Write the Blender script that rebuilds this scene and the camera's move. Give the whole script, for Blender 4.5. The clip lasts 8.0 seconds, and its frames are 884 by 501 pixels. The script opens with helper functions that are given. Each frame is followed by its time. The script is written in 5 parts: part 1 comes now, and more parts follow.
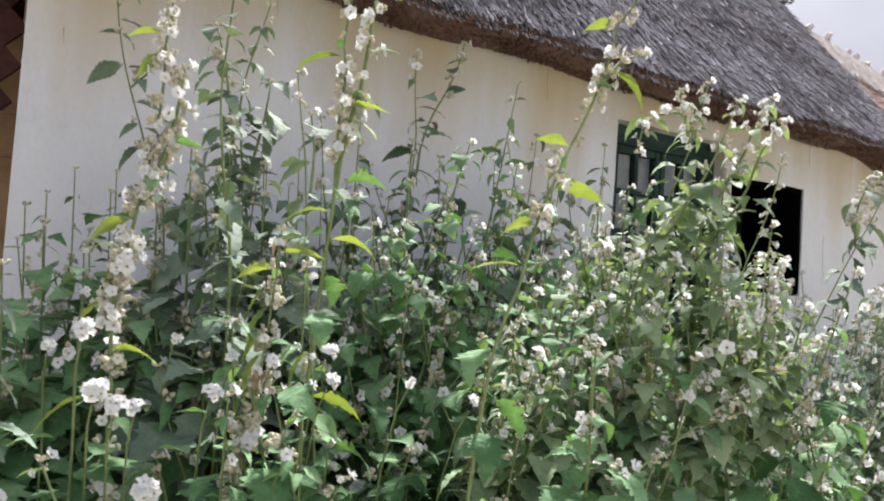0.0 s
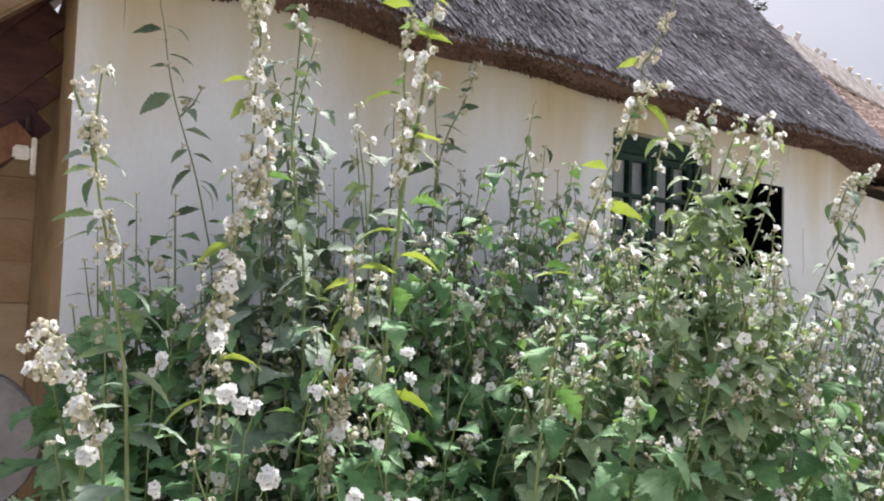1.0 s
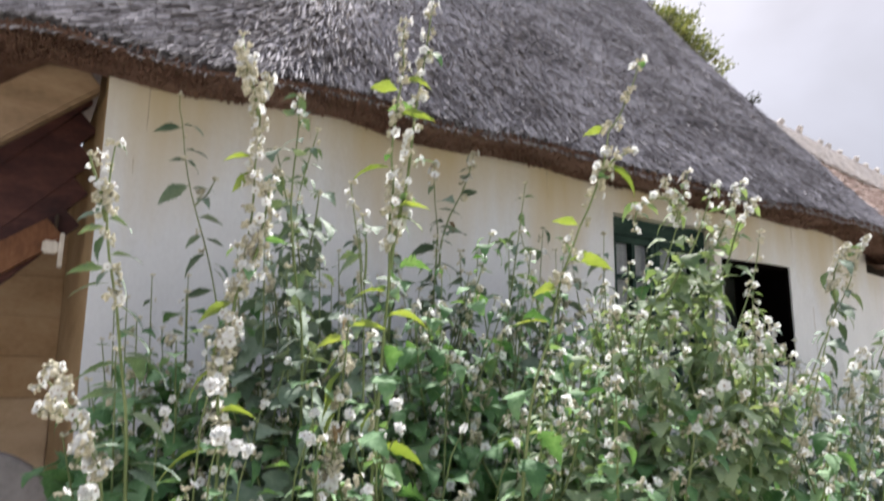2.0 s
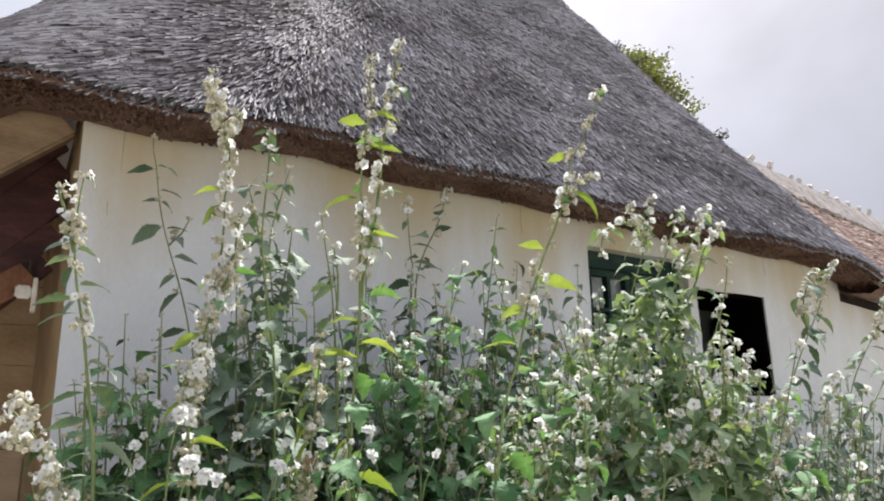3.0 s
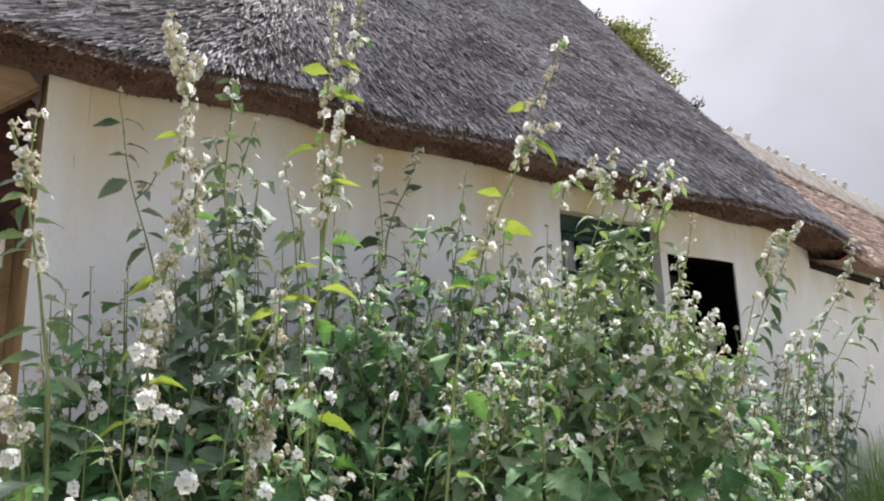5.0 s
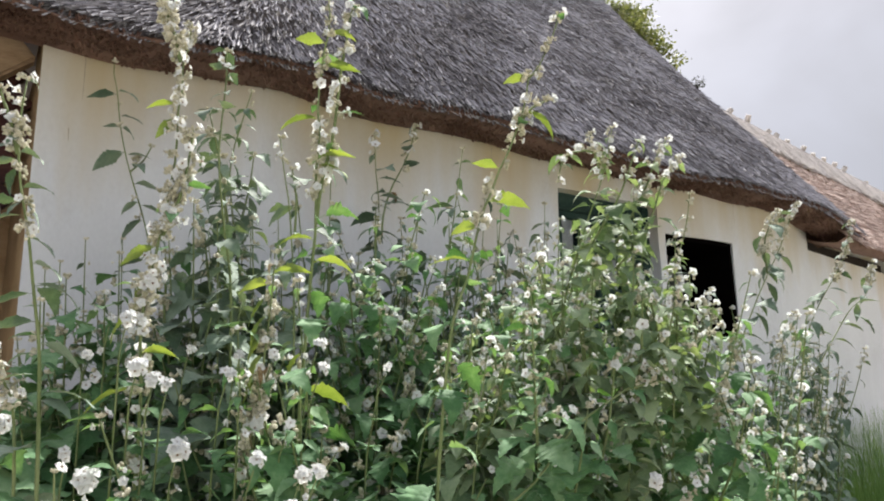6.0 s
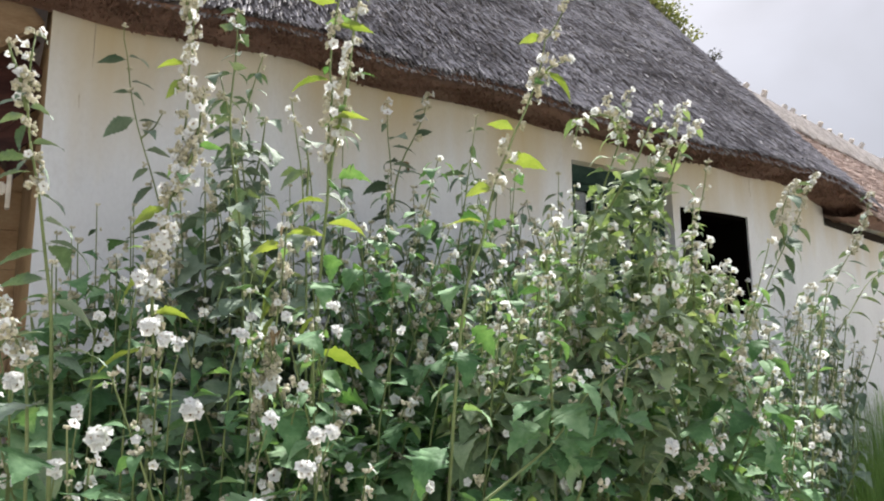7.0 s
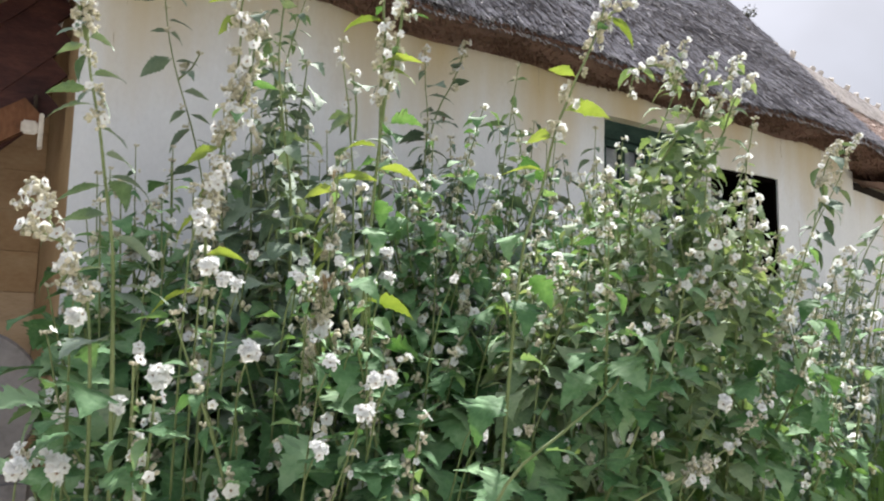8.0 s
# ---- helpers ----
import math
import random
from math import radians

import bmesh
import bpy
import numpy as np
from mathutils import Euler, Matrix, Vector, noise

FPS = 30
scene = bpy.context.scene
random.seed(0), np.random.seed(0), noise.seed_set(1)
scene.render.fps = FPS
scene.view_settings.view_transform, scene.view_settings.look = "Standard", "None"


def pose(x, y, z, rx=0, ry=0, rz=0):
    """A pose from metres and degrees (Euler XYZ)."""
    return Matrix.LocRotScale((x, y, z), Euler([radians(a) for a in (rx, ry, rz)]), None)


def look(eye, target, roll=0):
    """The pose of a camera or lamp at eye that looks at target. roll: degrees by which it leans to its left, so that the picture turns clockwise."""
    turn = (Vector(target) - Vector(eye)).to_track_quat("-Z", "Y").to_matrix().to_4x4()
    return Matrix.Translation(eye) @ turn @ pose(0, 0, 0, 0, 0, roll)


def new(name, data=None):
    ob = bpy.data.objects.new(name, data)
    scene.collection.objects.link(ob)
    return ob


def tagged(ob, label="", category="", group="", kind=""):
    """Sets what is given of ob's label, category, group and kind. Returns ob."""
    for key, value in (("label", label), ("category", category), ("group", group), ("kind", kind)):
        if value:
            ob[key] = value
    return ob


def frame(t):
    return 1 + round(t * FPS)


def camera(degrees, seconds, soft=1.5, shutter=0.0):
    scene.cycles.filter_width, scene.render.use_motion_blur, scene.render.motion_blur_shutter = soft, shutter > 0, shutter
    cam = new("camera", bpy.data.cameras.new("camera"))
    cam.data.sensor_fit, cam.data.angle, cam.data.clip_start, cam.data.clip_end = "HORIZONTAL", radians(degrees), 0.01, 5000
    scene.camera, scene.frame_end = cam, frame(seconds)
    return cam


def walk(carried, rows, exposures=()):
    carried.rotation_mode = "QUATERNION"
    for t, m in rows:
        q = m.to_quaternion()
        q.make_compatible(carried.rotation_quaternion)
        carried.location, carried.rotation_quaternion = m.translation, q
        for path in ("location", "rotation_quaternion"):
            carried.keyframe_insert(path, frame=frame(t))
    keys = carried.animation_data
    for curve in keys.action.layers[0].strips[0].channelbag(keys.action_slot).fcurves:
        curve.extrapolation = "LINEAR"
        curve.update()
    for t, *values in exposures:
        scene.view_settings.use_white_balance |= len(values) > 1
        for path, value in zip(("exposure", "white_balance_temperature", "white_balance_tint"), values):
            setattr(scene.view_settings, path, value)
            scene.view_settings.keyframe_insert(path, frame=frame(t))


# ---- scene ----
cam = camera(61.25, 8.0, soft=2.0, shutter=0.3)
PATH = [
    (0.0, (-0.000, -2.102, 1.608), (1.009, -0.379, 1.709), 3.79),
    (0.3, (-0.095, -2.118, 1.615), (0.965, -0.427, 1.738), 2.96),
    (0.5, (-0.159, -2.130, 1.619), (0.922, -0.451, 1.733), 2.42),
    (0.7, (-0.177, -2.146, 1.618), (0.902, -0.465, 1.724), 2.23),
    (1.0, (-0.205, -2.171, 1.616), (0.862, -0.482, 1.719), 1.96),
    (1.3, (-0.195, -2.233, 1.588), (0.827, -0.518, 1.705), 2.40),
    (1.5, (-0.183, -2.257, 1.568), (0.816, -0.529, 1.705), 2.65),
    (1.8, (-0.180, -2.270, 1.535), (0.809, -0.549, 1.784), 1.66),
    (2.0, (-0.183, -2.279, 1.517), (0.801, -0.582, 1.906), 0.52),
    (2.2, (-0.178, -2.285, 1.505), (0.846, -0.640, 2.002), -1.12),
    (3.3, (-0.166, -2.308, 1.471), (0.830, -0.650, 1.983), -1.37),
    (3.5, (-0.164, -2.311, 1.467), (0.823, -0.651, 1.985), -1.50),
    (4.0, (-0.140, -2.330, 1.452), (0.876, -0.694, 1.993), -2.36),
    (4.5, (-0.135, -2.331, 1.441), (0.904, -0.700, 1.953), -2.04),
    (5.0, (-0.130, -2.330, 1.422), (0.923, -0.688, 1.864), -1.24),
    (5.2, (-0.126, -2.329, 1.417), (0.937, -0.687, 1.836), -1.09),
    (6.3, (-0.113, -2.324, 1.403), (0.942, -0.668, 1.785), -0.59),
    (6.5, (-0.110, -2.324, 1.402), (0.938, -0.660, 1.767), -0.52),
    (7.0, (-0.110, -2.300, 1.380), (0.931, -0.626, 1.720), -0.43),
    (7.5, (-0.119, -2.270, 1.386), (0.927, -0.587, 1.659), 0.52),
    (8.0, (-0.168, -2.235, 1.366), (0.865, -0.537, 1.593), 1.19),
]
walk(cam, [(t, look(eye, target, roll)) for t, eye, target, roll in PATH], exposures=[(0.0, 1.32, 6060, 17), (1.5, 1.38, 6060, 17), (2.4, 1.24, 6040, 15), (5.0, 1.19, 6120, 13), (6.5, 1.25, 6120, 13), (8.0, 1.36, 6070, 13)])

# ---- sky and sun ----
SUN_AZ, SUN_EL = 42.0, 52.0      # degrees from +x towards +y, and above the horizon


def sky_world():
    w = bpy.data.worlds.new("sky")
    scene.world = w
    w.use_nodes = True
    nt = w.node_tree
    nt.nodes.clear()
    out = nt.nodes.new("ShaderNodeOutputWorld")
    bg = nt.nodes.new("ShaderNodeBackground")
    sky = nt.nodes.new("ShaderNodeTexSky")
    sky.sky_type = "NISHITA"
    sky.sun_disc = False
    sky.sun_elevation = radians(SUN_EL)
    sky.sun_rotation = radians(90 - SUN_AZ)
    sky.dust_density = 3.0
    tc = nt.nodes.new("ShaderNodeTexCoord")
    nz = nt.nodes.new("ShaderNodeTexNoise")
    nz.inputs["Scale"].default_value = 2.5
    nz.inputs["Detail"].default_value = 5
    nz.inputs["Distortion"].default_value = 0.6
    rmp = nt.nodes.new("ShaderNodeValToRGB")
    rmp.color_ramp.elements[0].position = 0.36
    rmp.color_ramp.elements[0].color = (0.86, 0.86, 0.86, 1)
    rmp.color_ramp.elements[1].position = 0.66
    rmp.color_ramp.elements[1].color = (0.97, 0.97, 0.97, 1)
    mix = nt.nodes.new("ShaderNodeMix")
    mix.data_type = "RGBA"
    # thin cloud, brighter overhead than near the horizon
    sep = nt.nodes.new("ShaderNodeSeparateXYZ")
    nt.links.new(tc.outputs["Generated"], sep.inputs[0])
    rise = nt.nodes.new("ShaderNodeMapRange")
    rise.inputs["From Min"].default_value = 0.0
    rise.inputs["From Max"].default_value = 1.0
    rise.inputs["To Min"].default_value = 0.60
    rise.inputs["To Max"].default_value = 1.76
    nt.links.new(sep.outputs["Z"], rise.inputs["Value"])
    cloud = nt.nodes.new("ShaderNodeVectorMath")
    cloud.operation = "SCALE"
    cloud.inputs[0].default_value = (2.25, 2.20, 2.17)
    patch = nt.nodes.new("ShaderNodeTexNoise")
    patch.inputs["Scale"].default_value = 1.7
    patch.inputs["Detail"].default_value = 3
    nt.links.new(tc.outputs["Generated"], patch.inputs["Vector"])
    thick = nt.nodes.new("ShaderNodeMapRange")
    thick.inputs["From Min"].default_value = 0.35
    thick.inputs["From Max"].default_value = 0.65
    thick.inputs["To Min"].default_value = 0.86
    thick.inputs["To Max"].default_value = 1.12
    nt.links.new(patch.outputs["Fac"], thick.inputs["Value"])
    dim = nt.nodes.new("ShaderNodeMath")
    dim.operation = "MULTIPLY"
    nt.links.new(rise.outputs[0], dim.inputs[0])
    nt.links.new(thick.outputs[0], dim.inputs[1])
    nt.links.new(dim.outputs[0], cloud.inputs["Scale"])
    nt.links.new(cloud.outputs["Vector"], mix.inputs[7])
    nt.links.new(tc.outputs["Generated"], nz.inputs["Vector"])
    nt.links.new(nz.outputs["Fac"], rmp.inputs["Fac"])
    nt.links.new(rmp.outputs["Color"], mix.inputs[0])
    nt.links.new(sky.outputs["Color"], mix.inputs[6])
    nt.links.new(mix.outputs[2], bg.inputs["Color"])
    bg.inputs["Strength"].default_value = 0.115
    nt.links.new(bg.outputs["Background"], out.inputs["Surface"])


sky_world()
sun = new("sun", bpy.data.lights.new("sun", "SUN"))
sun.data.energy = 4.8
sun.data.angle = radians(2.5)
sun.data.color = (1.0, 0.93, 0.80)
_sd = Vector((math.cos(radians(SUN_EL)) * math.cos(radians(SUN_AZ)), math.cos(radians(SUN_EL)) * math.sin(radians(SUN_AZ)), math.sin(radians(SUN_EL))))
sun.matrix_world = look(_sd * 30, (0, 0, 0))

# ---- materials ----


def mat(name, base, dark=None, light=None, rough=0.8, scale=8.0, stretch=(1, 1, 1), fine=60.0, bump=0.2, spec=0.3,
        translucent=0.0, tcol=None, per=None, metal=0.0, vary=0.25, sheen=0.0):
    """A material with colour noise at two scales, bump, and variation per object or island."""
    m = bpy.data.materials.new(name)
    m.use_nodes = True
    nt = m.node_tree
    N, L = nt.nodes, nt.links
    b = N["Principled BSDF"]
    out = N["Material Output"]
    dark = dark or tuple(c * 0.65 for c in base)
    light = light or tuple(min(1, c * 1.25) for c in base)
    tc = N.new("ShaderNodeTexCoord")
    mp = N.new("ShaderNodeMapping")
    mp.inputs["Scale"].default_value = stretch
    L.new(tc.outputs["Object"], mp.inputs["Vector"])
    n1 = N.new("ShaderNodeTexNoise")
    n1.inputs["Scale"].default_value = scale
    n1.inputs["Detail"].default_value = 6
    n1.inputs["Roughness"].default_value = 0.62
    n2 = N.new("ShaderNodeTexNoise")
    n2.inputs["Scale"].default_value = fine
    n2.inputs["Detail"].default_value = 4
    L.new(mp.outputs["Vector"], n1.inputs["Vector"])
    L.new(mp.outputs["Vector"], n2.inputs["Vector"])
    add = N.new("ShaderNodeMath")
    add.operation = "MULTIPLY_ADD"
    add.inputs[1].default_value = 0.35
    L.new(n2.outputs["Fac"], add.inputs[0])
    L.new(n1.outputs["Fac"], add.inputs[2])
    fac = add.outputs[0]
    if per:
        if per == "object":
            o1 = N.new("ShaderNodeObjectInfo").outputs["Random"]
            o2 = N.new("ShaderNodeNewGeometry").outputs["Random Per Island"]
            sm = N.new("ShaderNodeMath")
            sm.operation = "ADD"
            L.new(o1, sm.inputs[0])
            L.new(o2, sm.inputs[1])
            fr = N.new("ShaderNodeMath")
            fr.operation = "FRACT"
            L.new(sm.outputs[0], fr.inputs[0])
            src = fr.outputs[0]
        else:
            src = N.new("ShaderNodeNewGeometry").outputs["Random Per Island"]
        a2 = N.new("ShaderNodeMath")
        a2.operation = "MULTIPLY_ADD"
        a2.inputs[1].default_value = vary
        L.new(src, a2.inputs[0])
        L.new(fac, a2.inputs[2])
        a3 = N.new("ShaderNodeMath")
        a3.operation = "SUBTRACT"
        a3.inputs[1].default_value = vary / 2
        L.new(a2.outputs[0], a3.inputs[0])
        fac = a3.outputs[0]
    r = N.new("ShaderNodeValToRGB")
    e = r.color_ramp.elements
    e[0].position, e[0].color = 0.42, (*dark, 1)
    e[1].position, e[1].color = 0.92, (*light, 1)
    mid = e.new(0.66)
    mid.color = (*base, 1)
    L.new(fac, r.inputs["Fac"])
    L.new(r.outputs["Color"], b.inputs["Base Color"])
    b.inputs["Roughness"].default_value = rough
    b.inputs["Specular IOR Level"].default_value = spec
    b.inputs["Metallic"].default_value = metal
    if sheen:
        b.inputs["Sheen Weight"].default_value = sheen
    if bump:
        bp = N.new("ShaderNodeBump")
        bp.inputs["Strength"].default_value = bump
        bp.inputs["Distance"].default_value = 0.01
        L.new(add.outputs[0], bp.inputs["Height"])
        L.new(bp.outputs["Normal"], b.inputs["Normal"])
    if translucent:
        t = N.new("ShaderNodeBsdfTranslucent")
        mx = N.new("ShaderNodeMixShader")
        mx.inputs[0].default_value = translucent
        hue = N.new("ShaderNodeMix")
        hue.data_type = "RGBA"
        hue.blend_type = "MULTIPLY"
        hue.inputs[0].default_value = 1.0
        hue.inputs[7].default_value = (*(tcol or (1, 1, 1)), 1)
        L.new(r.outputs["Color"], hue.inputs[6])
        L.new(hue.outputs[2], t.inputs["Color"])
        L.new(b.outputs["BSDF"], mx.inputs[1])
        L.new(t.outputs["BSDF"], mx.inputs[2])
        L.new(mx.outputs["Shader"], out.inputs["Surface"])
    return m


M_WALL = mat("limewash", (0.655, 0.680, 0.730), (0.55, 0.563, 0.60), (0.725, 0.75, 0.80), 0.92, 2.2, (1, 1, 0.6), 90, 0.25)


def yellow_shaded(m):
    """Yellow stain streaks up the limewash, with eave shade and warm bounce painted in."""
    nt = m.node_tree
    N, L = nt.nodes, nt.links
    b = N["Principled BSDF"]
    src = b.inputs["Base Color"].links[0].from_socket
    tc = N.new("ShaderNodeTexCoord")
    sp = N.new("ShaderNodeSeparateXYZ")
    L.new(tc.outputs["Object"], sp.inputs[0])
    mp = N.new("ShaderNodeMapping")
    mp.inputs["Scale"].default_value = (2.5, 1, 0.35)
    L.new(tc.outputs["Object"], mp.inputs["Vector"])
    nz = N.new("ShaderNodeTexNoise")
    nz.inputs["Scale"].default_value = 1.6
    nz.inputs["Detail"].default_value = 5
    L.new(mp.outputs["Vector"], nz.inputs["Vector"])
    a = N.new("ShaderNodeMath")
    a.operation = "MULTIPLY_ADD"
    a.inputs[1].default_value = 1.3
    L.new(nz.outputs["Fac"], a.inputs[0])
    L.new(sp.outputs["Z"], a.inputs[2])
    rg = N.new("ShaderNodeMapRange")
    rg.inputs["From Min"].default_value = 2.66
    rg.inputs["From Max"].default_value = 3.18
    L.new(a.outputs[0], rg.inputs["Value"])
    mx = N.new("ShaderNodeMix")
    mx.data_type = "RGBA"
    mx.inputs[7].default_value = (0.535, 0.465, 0.325, 1)
    L.new(rg.outputs[0], mx.inputs[0])
    L.new(src, mx.inputs[6])
    L.new(mx.outputs[2], b.inputs["Base Color"])


yellow_shaded(M_WALL)
M_THATCH = mat("weathered_reed", (0.262, 0.254, 0.278), (0.110, 0.104, 0.114), (0.455, 0.45, 0.50), 0.85, 3.0, fine=40, bump=0.2, per="island", vary=0.5, spec=0.10)
M_THATCH_BED = mat("reed_bed", (0.13, 0.115, 0.115), rough=0.95, scale=12, fine=120, bump=0.6)
M_BROWN = mat("brown_reed", (0.36, 0.268, 0.232), (0.20, 0.135, 0.11), (0.54, 0.42, 0.37), 0.75, 3.0, bump=0.3, per="island", vary=0.7)
M_BUTT = mat("reed_butts", (0.155, 0.090, 0.070), (0.10, 0.056, 0.043), (0.22, 0.135, 0.105), 0.9, 7, fine=70, bump=0.4, per="island", vary=0.3)
M_RIDGE = mat("pale_straw_ridge", (0.64, 0.60, 0.585), (0.42, 0.385, 0.365), (0.76, 0.72, 0.70), 0.85, 6, (1, 1, 1), 50, 0.4, per="island", vary=0.4)
M_STICK = mat("bleached_stick", (0.47, 0.445, 0.435), rough=0.85, scale=20)
M_GREEN = mat("dark_green_paint", (0.018, 0.042, 0.036), (0.008, 0.02, 0.018), (0.035, 0.065, 0.055), 0.7, 9, (1, 1, 4), 80, 0.15, spec=0.2)
M_CHAR = mat("dark_old_timber", (0.03, 0.022, 0.018), rough=0.9, scale=8)
M_CRACK = mat("crack_shade", (0.40, 0.36, 0.29), rough=0.95, scale=30)
# near black: the dark of the unlit room is put into the colour
M_INSIDE = mat("unlit_inside", (0.0035, 0.003, 0.0028), rough=1.0, scale=4, spec=0.0)
M_CURTAIN = mat("pale_curtain", (0.78, 0.79, 0.82), rough=0.95, scale=5, translucent=0.3)
M_ENDWALL = mat("brown_end_wall", (0.30, 0.215, 0.12), (0.21, 0.145, 0.075), (0.37, 0.275, 0.165), 0.9, 3, (1, 1, 2), 40, 0.25)
M_OCHRE = mat("ochre_boards", (0.47, 0.335, 0.20), (0.34, 0.23, 0.125), (0.56, 0.43, 0.275), 0.8, 3, (1, 1, 2), 40, 0.2, per="object", vary=0.15)
M_LOWER_WALL = mat("pale_lower_wall", (0.60, 0.475, 0.33), (0.46, 0.345, 0.225), (0.67, 0.555, 0.41), 0.92, 3, (1, 1, 3), 50, 0.3)
M_POST = mat("brown_post_wood", (0.135, 0.088, 0.05), (0.07, 0.043, 0.024), (0.20, 0.135, 0.08), 0.8, 6, (1, 1, 0.3), 50, 0.3)
M_MAROON = mat("dark_red_brown_wood", (0.072, 0.030, 0.031), (0.034, 0.016, 0.020), (0.13, 0.055, 0.048), 0.6, 6, (1, 1, 3), 50, 0.3)
M_RIM = mat("orange_brown_wood", (0.19, 0.088, 0.045), (0.09, 0.04, 0.022), (0.27, 0.14, 0.075), 0.65, 6, (2, 1, 1), 50, 0.3)
M_BEIGE = mat("pale_beam_wood", (0.27, 0.19, 0.125), (0.17, 0.115, 0.07), (0.36, 0.27, 0.185), 0.8, 5, (1, 1, 4), 50, 0.3)
M_STONE = mat("grey_stone", (0.27, 0.26, 0.27), rough=0.85, scale=9, bump=0.4)
M_WHITE = mat("white_enamel", (0.72, 0.70, 0.67), (0.55, 0.5, 0.45), rough=0.5, scale=20, bump=0.05)
M_IRON = mat("rusty_iron", (0.07, 0.055, 0.045), rough=0.6, scale=20, metal=0.6)
# yard ground, out of view; kept pale to bounce light onto wall and mallows
M_GROUND = mat("pale_bounce_ground", (0.35, 0.325, 0.27), (0.17, 0.17, 0.11), (0.47, 0.44, 0.375), 0.95, 1.5, fine=25, bump=0.6)
M_LEAF = mat("mallow_leaf", (0.126, 0.252, 0.116), (0.058, 0.142, 0.058), (0.232, 0.362, 0.212), 0.72, 14, fine=160, bump=0.35, spec=0.18, translucent=0.16, tcol=(1.9, 1.9, 0.65), per="object", vary=0.5, sheen=0.1)
# darker, less translucent copy of the leaf: shade put into the colour
M_LEAF_SHADY = mat("shade_toned_mallow_leaf", (0.122, 0.186, 0.134), (0.062, 0.106, 0.070), (0.216, 0.286, 0.222), 0.72, 14, fine=160, bump=0.4, spec=0.18, translucent=0.07, tcol=(2.2, 2.2, 0.5), per="object", vary=0.5, sheen=0.2)
# lime copy for single leaves: sun glowing through them put into the colour
M_LEAF_SUNLIT = mat("sunlit_mallow_leaf", (0.185, 0.258, 0.095), (0.12, 0.185, 0.062), (0.26, 0.34, 0.14), 0.72, 14, fine=160, bump=0.35, spec=0.18, translucent=0.25, tcol=(2.0, 1.85, 0.45), per="object", vary=0.4)
# paler yellow-green leaf for the branching plants, their sunlight put into the colour
M_LEAF_LIT = mat("lit_mallow_leaf", (0.184, 0.268, 0.152), (0.098, 0.160, 0.088), (0.288, 0.372, 0.240), 0.72, 14, fine=160, bump=0.35, spec=0.18, translucent=0.20, tcol=(1.8, 1.75, 0.7), per="object", vary=0.5, sheen=0.2)
M_STEM = mat("mallow_stem", (0.158, 0.208, 0.085), (0.095, 0.12, 0.05), (0.24, 0.285, 0.135), 0.7, 12, fine=90, bump=0.2)
M_PETAL = mat("white_petal", (0.83, 0.85, 0.86), (0.71, 0.72, 0.71), (0.885, 0.905, 0.915), 0.7, 60, fine=200, bump=0.1, translucent=0.38, per="object", vary=0.3)
M_EYE = mat("flower_eye", (0.34, 0.26, 0.20), (0.16, 0.09, 0.10), (0.55, 0.48, 0.30), 0.8, 150, bump=0.1)
M_BUD = mat("downy_calyx", (0.57, 0.545, 0.415), (0.36, 0.355, 0.235), (0.73, 0.70, 0.57), 0.85, 60, bump=0.3, per="object", vary=0.4, sheen=0.4, translucent=0.2)
M_DRY = mat("withered_leaf", (0.24, 0.17, 0.085), (0.11, 0.07, 0.04), (0.38, 0.32, 0.20), 0.85, 30, bump=0.4, per="object", vary=0.4, translucent=0.06)
M_GRASS = mat("tall_grass_blade", (0.145, 0.245, 0.085), (0.085, 0.155, 0.05), (0.23, 0.33, 0.14), 0.55, 5, translucent=0.35, tcol=(1.8, 2.0, 0.8), per="island", vary=0.5, bump=0)
M_TREE = mat("tree_leaf", (0.13, 0.145, 0.065), (0.075, 0.095, 0.045), (0.20, 0.21, 0.11), 0.55, 3, translucent=0.2, tcol=(1.7, 1.8, 0.7), per="island", vary=0.5, bump=0)
M_WEED = mat("dark_roof_weed", (0.062, 0.066, 0.045), (0.035, 0.036, 0.028), (0.10, 0.105, 0.07), 0.95, 8, per="island", vary=0.5, bump=0, spec=0.02)
M_BARK = mat("bark", (0.10, 0.08, 0.06), rough=0.9, scale=6, stretch=(1, 1, 0.3), bump=0.6)


def glass():
    m = bpy.data.materials.new("old_window_glass")
    m.use_nodes = True
    b = m.node_tree.nodes["Principled BSDF"]
    b.inputs["Base Color"].default_value = (0.95, 0.98, 0.97, 1)
    b.inputs["Roughness"].default_value = 0.03
    b.inputs["Transmission Weight"].default_value = 1.0
    b.inputs["IOR"].default_value = 1.45
    return m


M_GLASS = glass()

# ---- mesh helpers ----


def link(name, bm, material, parent=None, label="", smooth=False):
    me = bpy.data.meshes.new(name)
    bm.to_mesh(me)
    bm.free()
    for m in (material if isinstance(material, (list, tuple)) else [material]):
        me.materials.append(m)
    if smooth:
        for p in me.polygons:
            p.use_smooth = True
    ob = new(name, me)
    ob.parent = parent
    if label:
        tagged(ob, label)
    return ob


def part(name, bm, material, parent, label="", smooth=False):
    return link(name, bm, material, parent, label, smooth)


def raw(name, verts, faces, material, parent=None, label="", smooth=False, mats=None):
    me = bpy.data.meshes.new(name)
    me.from_pydata([tuple(v) for v in verts], [], [tuple(f) for f in faces])
    for m in (material if isinstance(material, (list, tuple)) else [material]):
        me.materials.append(m)
    if mats is not None:
        me.polygons.foreach_set("material_index", mats)
    if smooth:
        me.polygons.foreach_set("use_smooth", [True] * len(me.polygons))
    me.update()
    ob = new(name, me)
    ob.parent = parent
    if label:
        tagged(ob, label)
    return ob


